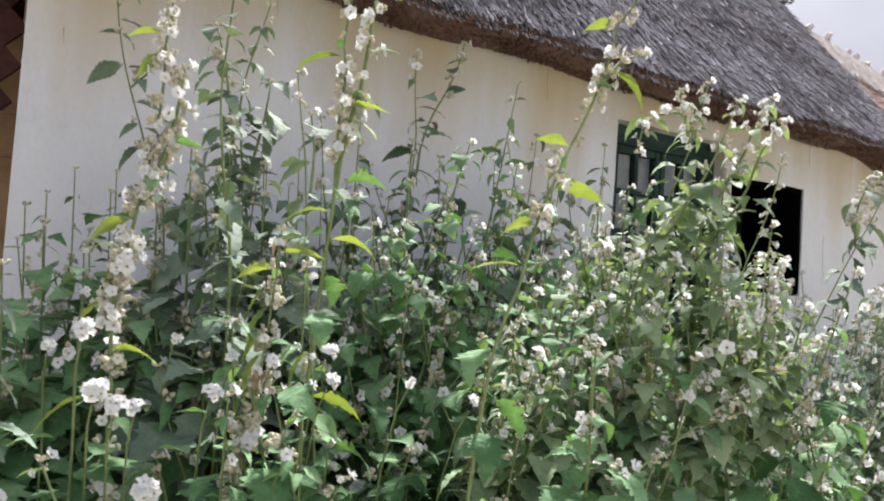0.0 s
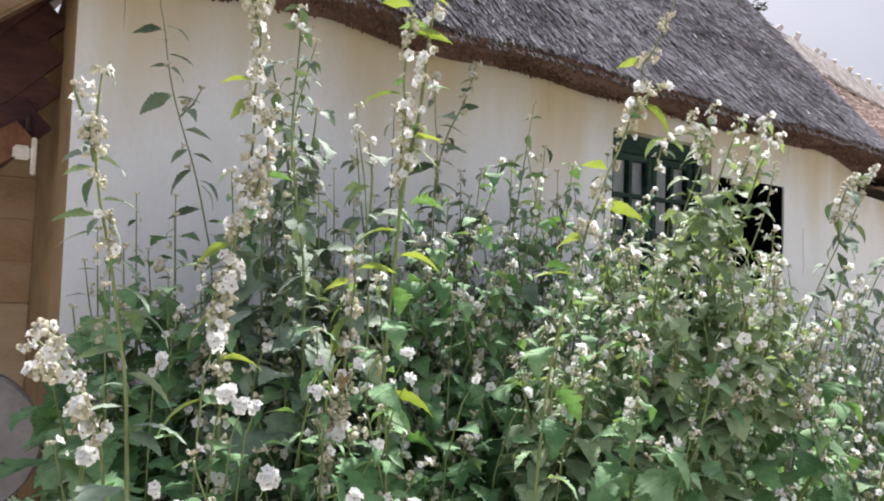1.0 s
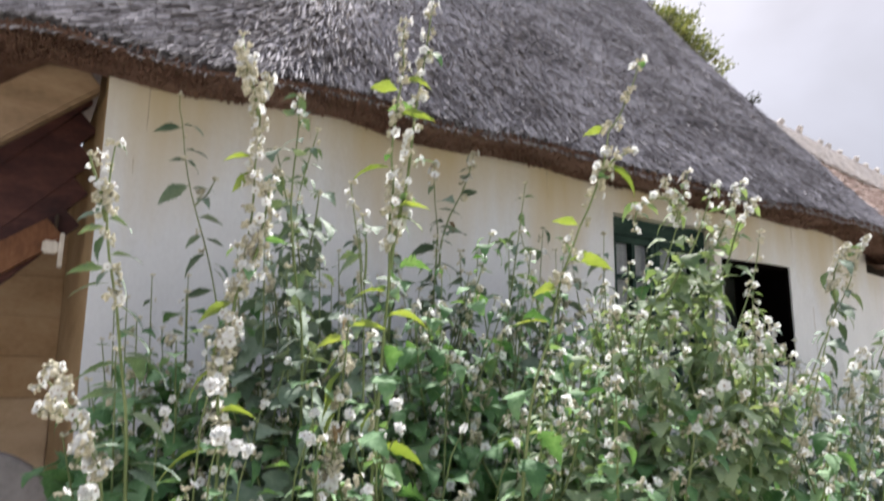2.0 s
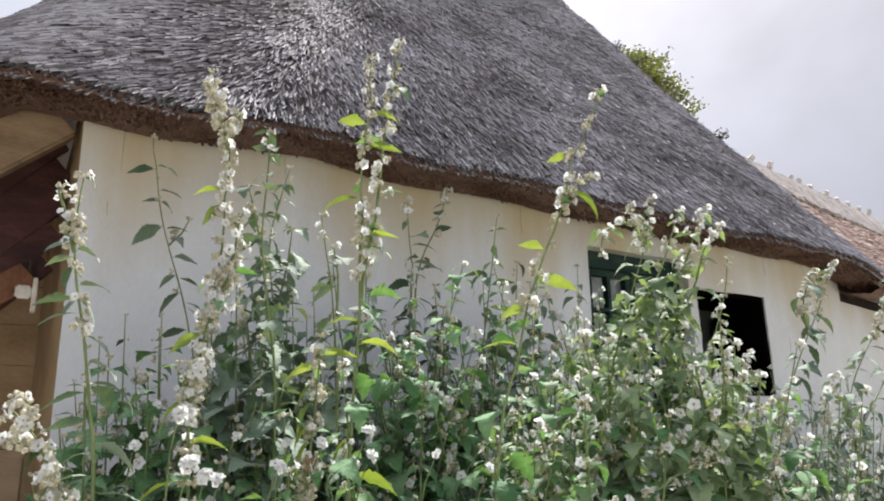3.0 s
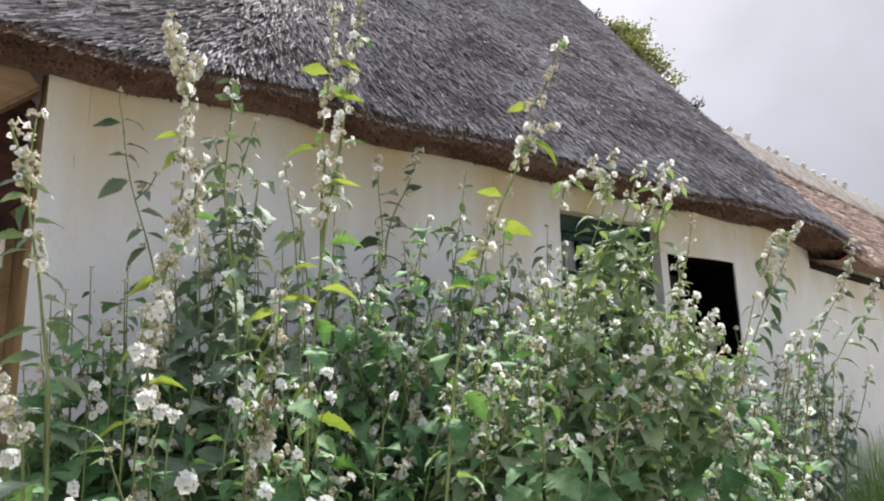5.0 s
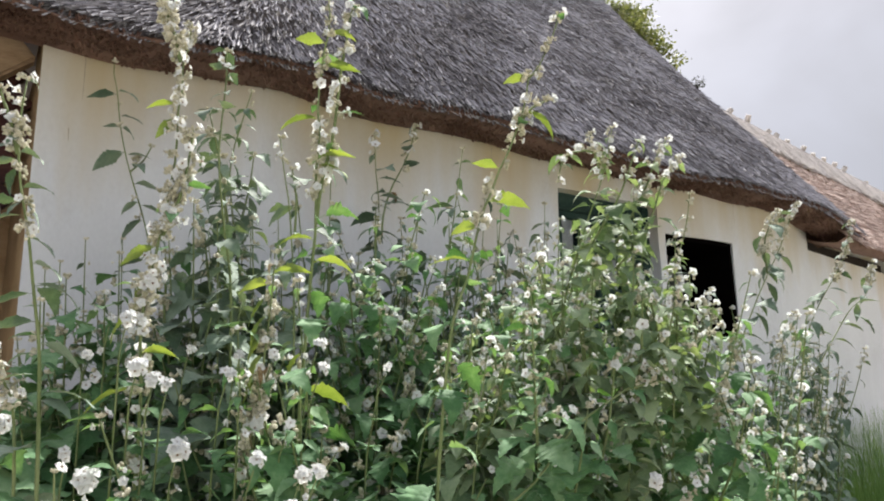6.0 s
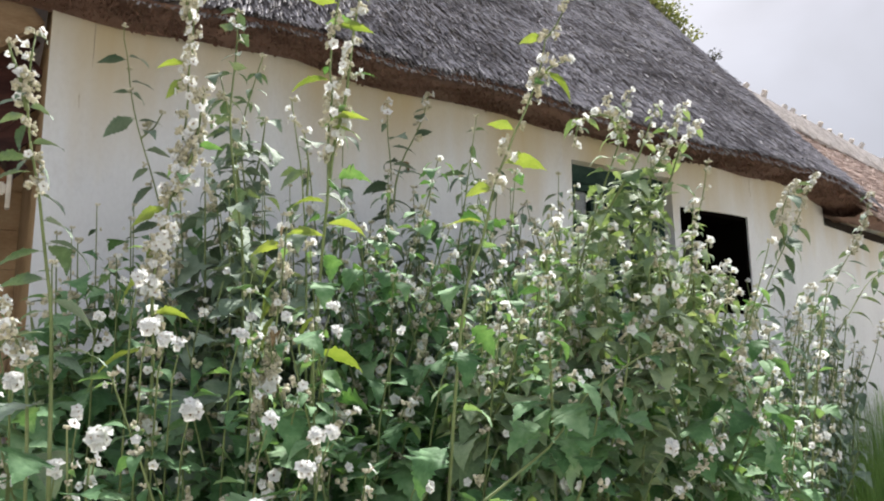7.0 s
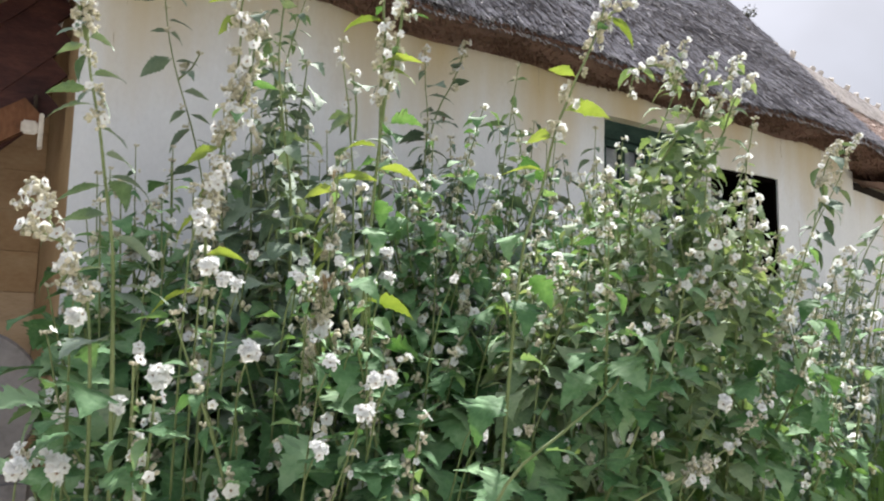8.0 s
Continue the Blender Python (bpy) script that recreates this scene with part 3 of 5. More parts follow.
# thin black boards added over the hatch's pale reveals, its shade in their colour
hatch = tagged(empty("hatch_dark_lining"), "black lining added in an open unglazed hatch in the wall, shade put into its colour", "window frame")
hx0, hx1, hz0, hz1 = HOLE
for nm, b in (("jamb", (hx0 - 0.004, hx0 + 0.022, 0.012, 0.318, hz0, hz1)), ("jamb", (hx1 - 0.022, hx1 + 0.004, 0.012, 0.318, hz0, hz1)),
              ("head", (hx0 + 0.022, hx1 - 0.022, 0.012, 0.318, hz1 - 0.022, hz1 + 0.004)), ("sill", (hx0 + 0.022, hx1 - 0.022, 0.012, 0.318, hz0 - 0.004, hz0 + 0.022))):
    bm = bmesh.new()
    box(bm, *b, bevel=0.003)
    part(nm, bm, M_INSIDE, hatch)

# ---- shaded porch past the house corner ----
porch = tagged(empty("porch"), "shaded porch of ochre boards and dark red-brown timber", "porch")
for i in range(9, 15):
    bm = bmesh.new()
    box(bm, -2.2, 0.003, 1.20 + rnd.uniform(0, 0.006), 1.235, 0.02 + i * 0.165, 0.02 + i * 0.165 + 0.1635, bevel=0.002)
    part("board", bm, M_OCHRE, porch)
# the porch roof's shade is put in by a paler colour below the boards
bm = bmesh.new()
box(bm, -2.2, 0.003, 1.19, 1.236, 0.0, 1.503, bevel=0.006)
part("clay_wall", bm, M_LOWER_WALL, porch, "smooth ochre lower wall, paler than the shaded boards above")
bm = bmesh.new()
box(bm, -2.2, -0.006, 1.24, 1.30, 0.0, 2.75)
part("back_lining", bm, M_MAROON, porch)
# unseen side of the porch, added to limit the light inside
bm = bmesh.new()
box(bm, -2.3, -2.202, 0.25, 1.30, 0.0, 2.5)
part("side_wall", bm, M_MAROON, porch)


def slant(name, x, z, y0, y1, length, h, material, label="", bow=0.0, seg=14):
    """A board in an upright plane whose top end is at x, z and which runs down to the left, bowed downwards."""
    bm = bmesh.new()
    a = radians(44)
    rows = []
    for i in range(seg + 1):
        d = length * i / seg
        drop = bow * math.sin(math.pi * min(1, i / seg))
        cx, cz = x - d * math.cos(a), z - d * math.sin(a) - drop
        nx, nz = -math.sin(a) * h / 2, math.cos(a) * h / 2
        rows.append([bm.verts.new(p) for p in ((cx - nx, y0, cz - nz), (cx + nx, y0, cz + nz), (cx + nx, y1, cz + nz), (cx - nx, y1, cz - nz))])
    for r, s in zip(rows, rows[1:]):
        for k in range(4):
            bm.faces.new((r[k], r[(k + 1) % 4], s[(k + 1) % 4], s[k]))
    bm.faces.new(rows[0])
    bm.faces.new(rows[-1][::-1])
    bmesh.ops.recalc_face_normals(bm, faces=bm.faces)
    return part(name, bm, material, porch, label)


# dark slanting boarding with a lighter curved bottom rail
for bx, bz, by in ((-0.055, 2.105, 0.375), (-0.038, 2.215, 0.383), (-0.030, 2.325, 0.376), (-0.030, 2.435, 0.384), (-0.05, 2.53, 0.377), (-0.11, 2.59, 0.383)):
    slant("slant_board", bx, bz, by, by + 0.03, 1.3, 0.115, M_MAROON, bow=0.03)
slant("bottom_rail", -0.082, 2.035, 0.335, 0.40, 1.15, 0.085, M_RIM, "orange-brown curved bottom rail", bow=-0.06)
# pale rafter board under the hip
bm = bmesh.new()
box(bm, -1.25, 0.0, 0.06, 0.12, -0.07, 0.07, bevel=0.008, m=pose(-0.055, 0, 2.475, 0, -41, 0))
part("rafter", bm, M_BEIGE, porch, "pale sawn rafter under the thatch")
# white bracket
brk = tagged(empty("wall_bracket", (-0.082, 0.345, 1.965)), "small white enamelled bracket hung from the porch rail", "bracket")
bm = bmesh.new()
box(bm, 0.012, 0.026, -0.03, 0.0, -0.055, 0.055, bevel=0.003)
part("plate", bm, M_WHITE, brk)
bm = bmesh.new()
box(bm, -0.035, 0.011, -0.022, -0.004, -0.012, 0.03, bevel=0.006)
part("arm", bm, M_WHITE, brk)
bm = bmesh.new()
box(bm, -0.006, 0.006, 0.0, 0.05, 0.02, 0.12, bevel=0.003)
part("stay", bm, M_IRON, brk)
# round grey stone with a wooden hub, standing on a stone block beside the end wall
stone = tagged(empty("grindstone", (-0.205, 0.20, 1.165)), "round grey grindstone with a brown wooden hub on a stone block", "grindstone")
bm = bmesh.new()
ring = [(0.075, -0.045), (0.19, -0.045), (0.198, -0.036), (0.198, 0.036), (0.19, 0.045), (0.075, 0.045)]
rows = []
for i in range(48):
    a = math.tau * i / 48
    rows.append([bm.verts.new(((r + 0.003 * noise.noise(Vector((i * 0.4, r * 9, y)))) * math.cos(a), y, r * math.sin(a))) for r, y in ring])
for i in range(48):
    p, q = rows[i], rows[(i + 1) % 48]
    for k in range(len(ring)):
        bm.faces.new((p[k], p[(k + 1) % len(ring)], q[(k + 1) % len(ring)], q[k]))
bmesh.ops.recalc_face_normals(bm, faces=bm.faces)
part("wheel", bm, M_STONE, stone)
bm = bmesh.new()
bmesh.ops.create_cone(bm, cap_ends=True, segments=28, radius1=0.073, radius2=0.073, depth=0.12)
bmesh.ops.transform(bm, matrix=pose(0, 0, 0, 90, 0, 0), verts=bm.verts)
part("hub", bm, M_RIM, stone, "brown wooden hub")
bm = bmesh.new()
bmesh.ops.create_cone(bm, cap_ends=True, segments=12, radius1=0.018, radius2=0.018, depth=0.18)
bmesh.ops.transform(bm, matrix=pose(0, 0, 0, 90, 0, 0), verts=bm.verts)
part("axle", bm, M_IRON, stone)
block = tagged(empty("stone_block", (-0.26, 0.22, 0)), "rough grey stone block under the grindstone", "stone block")
bm = bmesh.new()
box(bm, -0.26, 0.245, -0.11, 0.13, -0.02, 0.966, bevel=0.02)
bmesh.ops.subdivide_edges(bm, edges=bm.edges, cuts=3, use_grid_fill=True)
for v in bm.verts:
    v.co += Vector((0, 1, 0)) * (0.008 * noise.noise(v.co * 7))
part("body", bm, M_STONE, block)


# ---- mallow plants: shared leaf, flower and bud meshes ----
LOBED = ((0.0, 0.30), (0.06, 0.70), (0.16, 0.92), (0.27, 1.0), (0.38, 0.55), (0.48, 0.62), (0.60, 0.56), (0.72, 0.38), (0.86, 0.24), (1.0, 0.0))
OVATE = ((0.0, 0.20), (0.08, 0.62), (0.20, 0.95), (0.34, 1.0), (0.50, 0.86), (0.66, 0.62), (0.82, 0.36), (1.0, 0.0))


def leaf_mesh(name, length, width, outline, droop, fold, teeth, material, seed, petiole=0.02, fine=1):
    """A toothed leaf with a folded midrib; it grows along +x from the stem, its face up."""
    r = random.Random(seed)
    ts = [t for t, w in outline]
    n = (len(outline) - 1) * (2 if fine else 1)
    V = [(0, -0.0011, 0), (0, 0.0011, 0), (petiole, 0.0011, 0.002), (petiole, -0.0011, 0.002)]
    F = [(0, 1, 2, 3)]
    rows = []
    for i in range(n + 1):
        t = i / n
        w = float(np.interp(t, ts, [q for _, q in outline])) * width * 0.5
        jag = teeth * (1 if i % 2 else -0.6) * r.uniform(0.6, 1.4)
        w = max(0.0006, w * (1 + jag))
        ang = droop * t
        x = petiole + math.sin(ang) / droop * length
        z = 0.002 - (1 - math.cos(ang)) / droop * length
        row = []
        for c in ((-1, -0.5, 0, 0.5, 1) if fine else (-1, 0, 1)):
            fwd = (0.16 if outline is LOBED else 0.05) * abs(c) ** 2 * length * math.exp(-((t - 0.22) / 0.25) ** 2) - (0.10 * length * abs(c) if i == 0 else 0)
            rise = fold * abs(c) * w + r.uniform(-1, 1) * 0.035 * width * abs(c)
            row.append(len(V))
            V.append((x + fwd * math.cos(ang), c * w, z + rise - fwd * math.sin(ang)))
        rows.append(row)
    for a, b in zip(rows, rows[1:]):
        for i in range(len(a) - 1):
            F.append((a[i], a[i + 1], b[i + 1], b[i]))
    me = bpy.data.meshes.new(name)
    me.from_pydata(V, [], F)
    me.materials.append(material)
    me.polygons.foreach_set("use_smooth", [True] * len(me.polygons))
    return me


def flower_mesh(name, rad, cup, seed, double=False):
    """Five notched petals round a dark-eyed column, or two ruffled rings of them; it faces +z."""
    r = random.Random(seed)
    V, F, MI = [], [], []
    ruffle = 0.11 if double else 0.03
    for k in range(9 if double else 5):
        inner = k >= 5
        a = math.tau * (k + 0.3) / 4 if inner else math.tau * k / 5 + r.uniform(-0.1, 0.1)
        tilt = min(1.15, cup + r.uniform(-0.18, 0.18) + (0.5 if inner else 0))
        R = rad * r.uniform(0.9, 1.08) * (0.72 if inner else 1)
        b = len(V)
        for t, w in ((0.08, 0.10), (0.42, 0.40), (0.78, 0.62), (1.0, 0.45)):
            for c in (-1, 0, 1):
                tt = t - (0.10 if (c == 0 and t == 1.0) else 0)
                rr = R * tt
                z = rr * math.sin(tilt) - 0.30 * rr * rr / rad + (0.06 * rad * abs(c) * t) + ruffle * rad * r.uniform(-1, 1)
                s = c * w * R * 1.05
                rr *= math.cos(tilt)
                V.append((rr * math.cos(a) - s * math.sin(a), rr * math.sin(a) + s * math.cos(a), z + 0.0006 * k))
        for i in range(3):
            for c in range(2):
                q = b + i * 3 + c
                F.append((q, q + 1, q + 4, q + 3))
                MI.append(0)
    b = len(V)
    for h, rr in () if double else ((0.0, 0.17), (0.10, 0.20), (0.36, 0.09), (0.46, 0.0)):
        if rr == 0:
            V.append((0, 0, h * rad))
        else:
            V += [(rr * rad * math.cos(math.tau * j / 6), rr * rad * math.sin(math.tau * j / 6), h * rad) for j in range(6)]
    for lv in range(0 if double else 2):
        for j in range(6):
            F.append((b + lv * 6 + j, b + lv * 6 + (j + 1) % 6, b + lv * 6 + 6 + (j + 1) % 6, b + lv * 6 + 6 + j))
            MI.append(1)
    for j in range(0 if double else 6):
        F.append((b + 12 + j, b + 12 + (j + 1) % 6, b + 18))
        MI.append(1)
    # calyx and short stalk behind
    b = len(V)
    for h, rr in ((0.06, 0.34), (-0.28, 0.26), (-0.45, 0.05), (-1.0, 0.04)):
        V += [(rr * rad * math.cos(math.tau * j / 5), rr * rad * math.sin(math.tau * j / 5), h * rad) for j in range(5)]
    for lv in range(3):
        for j in range(5):
            F.append((b + lv * 5 + j, b + lv * 5 + 5 + j, b + lv * 5 + 5 + (j + 1) % 5, b + lv * 5 + (j + 1) % 5))
            MI.append(2)
    me = bpy.data.meshes.new(name)
    me.from_pydata(V, [], F)
    for m in (M_PETAL, M_EYE, M_BUD):
        me.materials.append(m)
    me.polygons.foreach_set("material_index", MI)
    me.polygons.foreach_set("use_smooth", [True] * len(me.polygons))
    return me


def bud_mesh(name, size, count, seed):
    """A small cluster of pointed downy buds on short stalks."""
    r = random.Random(seed)
    V, F = [], []
    for k in range(count):
        d = Vector((r.gauss(0, 1), r.gauss(0, 1), r.uniform(0.1, 1.2))).normalized()
        c = d * size * r.uniform(0.8, 2.4)
        s = size * r.uniform(0.6, 1.05)
        side = d.orthogonal().normalized()
        oth = d.cross(side)
        b = len(V)
        for h, w in ((-0.8, 0.4), (-0.2, 0.95), (0.6, 0.65)):
            V += [c + d * (h * s) + (side * math.cos(math.tau * j / 5) + oth * math.sin(math.tau * j / 5)) * (w * s) for j in range(5)]
        V.append(c + d * s * 1.15)
        for lv in range(2):
            for j in range(5):
                F.append((b + lv * 5 + j, b + lv * 5 + (j + 1) % 5, b + lv * 5 + 5 + (j + 1) % 5, b + lv * 5 + 5 + j))
        for j in range(5):
            F.append((b + 10 + j, b + 10 + (j + 1) % 5, b + 15))
        q = len(V)
        V += [Vector((0, 0, 0)), side * 0.0008, c - d * s * 0.8 + side * 0.0008, c - d * s * 0.8 - side * 0.0008]
        F.append((q, q + 1, q + 2, q + 3))
    me = bpy.data.meshes.new(name)
    me.from_pydata([tuple(v) for v in V], [], F)
    me.materials.append(M_BUD)
    me.polygons.foreach_set("use_smooth", [True] * len(me.polygons))
    return me


BROAD = [leaf_mesh("broad_leaf", 0.060 + 0.005 * k, 0.062 + 0.004 * (k % 3), LOBED, 0.45 + 0.25 * k, 0.22 - 0.06 * (k % 3), 0.19, M_LEAF, k, 0.026) for k in range(6)]
BROAD_FAR = [leaf_mesh("broad_leaf", 0.060 + 0.005 * k, 0.062 + 0.004 * (k % 3), LOBED, 0.45 + 0.25 * k, 0.22 - 0.06 * (k % 3), 0.15, M_LEAF, k, 0.026, 0) for k in range(6)]
NARROW = [leaf_mesh("narrow_leaf", 0.056 + 0.006 * k, 0.030 + 0.004 * (k % 3), OVATE, 0.35 + 0.28 * k, 0.30 - 0.05 * (k % 3), 0.10, M_LEAF, 20 + k, 0.012) for k in range(5)]
NARROW_FAR = [leaf_mesh("narrow_leaf", 0.056 + 0.006 * k, 0.030 + 0.004 * (k % 3), OVATE, 0.35 + 0.28 * k, 0.30 - 0.05 * (k % 3), 0.08, M_LEAF, 20 + k, 0.012, 0) for k in range(5)]
SETS = {"": (BROAD, BROAD_FAR, NARROW, NARROW_FAR)}
for _kind, _m, _dr in (("shady", M_LEAF_SHADY, 0.0), ("lit", M_LEAF_LIT, 0.1), ("sunlit", M_LEAF_SUNLIT, 0.1)):
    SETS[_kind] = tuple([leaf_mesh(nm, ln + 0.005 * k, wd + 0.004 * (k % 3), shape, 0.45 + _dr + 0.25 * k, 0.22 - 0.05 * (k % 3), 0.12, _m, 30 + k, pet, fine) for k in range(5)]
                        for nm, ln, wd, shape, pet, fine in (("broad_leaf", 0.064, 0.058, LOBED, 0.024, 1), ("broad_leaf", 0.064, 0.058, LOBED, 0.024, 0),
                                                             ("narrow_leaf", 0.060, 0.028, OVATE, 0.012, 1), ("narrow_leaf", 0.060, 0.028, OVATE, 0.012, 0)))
WITHER = [leaf_mesh("withered_leaf", 0.045 + 0.01 * k, 0.022, OVATE, 1.5 + 0.5 * k, 0.8, 0.2, M_DRY, 40 + k, 0.008) for k in range(3)]
FLOWERS = [flower_mesh("flower", 0.0096 + 0.0008 * k, 0.25 + 0.17 * (k % 4), 60 + k, k in (2, 5)) for k in range(7)]
BUDS = [bud_mesh("buds", 0.0044 + 0.0005 * k, 5 + k, 80 + k) for k in range(5)]


def tube(rows, radii, sides=6):
    V, F = [], []
    for i, (p, rad) in enumerate(zip(rows, radii)):
        d = (rows[min(i + 1, len(rows) - 1)] - rows[max(i - 1, 0)]).normalized()
        s = d.cross(Vector((0.3, 1, 0.1))).normalized()
        o = d.cross(s)
        V += [p + (s * math.cos(math.tau * j / sides) + o * math.sin(math.tau * j / sides)) * rad for j in range(sides)]
    for i in range(len(rows) - 1):
        for j in range(sides):
            F.append((i * sides + j, i * sides + (j + 1) % sides, (i + 1) * sides + (j + 1) % sides, (i + 1) * sides + j))
    b = (len(rows) - 1) * sides
    F.append(tuple(b + j for j in range(sides)))
    return V, F


def spline(pts, step=0.03):
    """A smooth run of points through pts."""
    P = [Vector(p) for p in pts]
    P = [P[0] * 2 - P[1]] + P + [P[-1] * 2 - P[-2]]
    out = []
    for i in range(1, len(P) - 2):
        a, b, c, d = P[i - 1], P[i], P[i + 1], P[i + 2]
        n = max(2, int((c - b).length / step))
        k0, k1, k2 = [max(1e-4, math.sqrt((q - p).length)) for p, q in ((a, b), (b, c), (c, d))]
        for k in range(n):
            t = k0 + k1 * k / n
            e = a + (b - a) * (t / k0)
            f = b + (c - b) * ((t - k0) / k1)
            g = c + (d - c) * ((t - k0 - k1) / k2)
            h = e + (f - e) * (t / (k0 + k1))
            m = f + (g - f) * ((t - k0) / (k1 + k2))
            out.append(h + (m - h) * ((t - k0) / k1))
    out.append(P[-2])
    return out


class Heap:
    """Copies of shared meshes, joined into one part."""

    def __init__(self):
        self.V, self.F, self.MI, self.mats, self.n = [], [], [], [], 0

    def add(self, me, m):
        co = np.empty(len(me.vertices) * 3)
        me.vertices.foreach_get("co", co)
        co = co.reshape(-1, 3)
        mm = np.array(m)
        self.V.append(co @ mm[:3, :3].T + mm[:3, 3])
        for mt in me.materials:
            if mt not in self.mats:
                self.mats.append(mt)
        for p in me.polygons:
            self.F.append([v + self.n for v in p.vertices])
            self.MI.append(self.mats.index(me.materials[p.material_index]))
        self.n += len(co)

    def emit(self, name, parent):
        if not self.n:
            return
        ob = raw(name, np.concatenate(self.V).tolist(), self.F, self.mats, parent, "", True, self.MI)
        tagged(ob, kind="stuff")


def put(name, me, parent, at, way, roll, scale, heap=None):
    """A shared mesh under a plant: its x axis along way."""
    x = way.normalized()
    up = Vector((0, 0, 1)) if abs(x.z) < 0.95 else Vector((0, 1, 0))
    y = up.cross(x).normalized()
    z = x.cross(y)
    m = Matrix((x, y, z)).transposed().to_4x4() @ Matrix.Rotation(roll, 4, "X")
    m = Matrix.Translation(at) @ m @ Matrix.Scale(scale, 4)
    if heap is not None:
        heap.add(me, m)
        return None
    ob = new(name, me)
    ob.parent = parent
    ob.matrix_basis = m
    return ob


def put_up(name, me, parent, at, way, scale, heap=None):
    """A shared mesh under a plant: its z axis along way."""
    m = Matrix.Translation(at) @ way.to_track_quat("Z", "Y").to_matrix().to_4x4() @ Matrix.Rotation(at.x * 91, 4, "Z") @ Matrix.Scale(scale, 4)
    if heap is not None:
        heap.add(me, m)
        return None
    ob = new(name, me)
    ob.parent = parent
    ob.matrix_basis = m
    return ob


LEFT = Vector((-0.86, 0.51, 0))


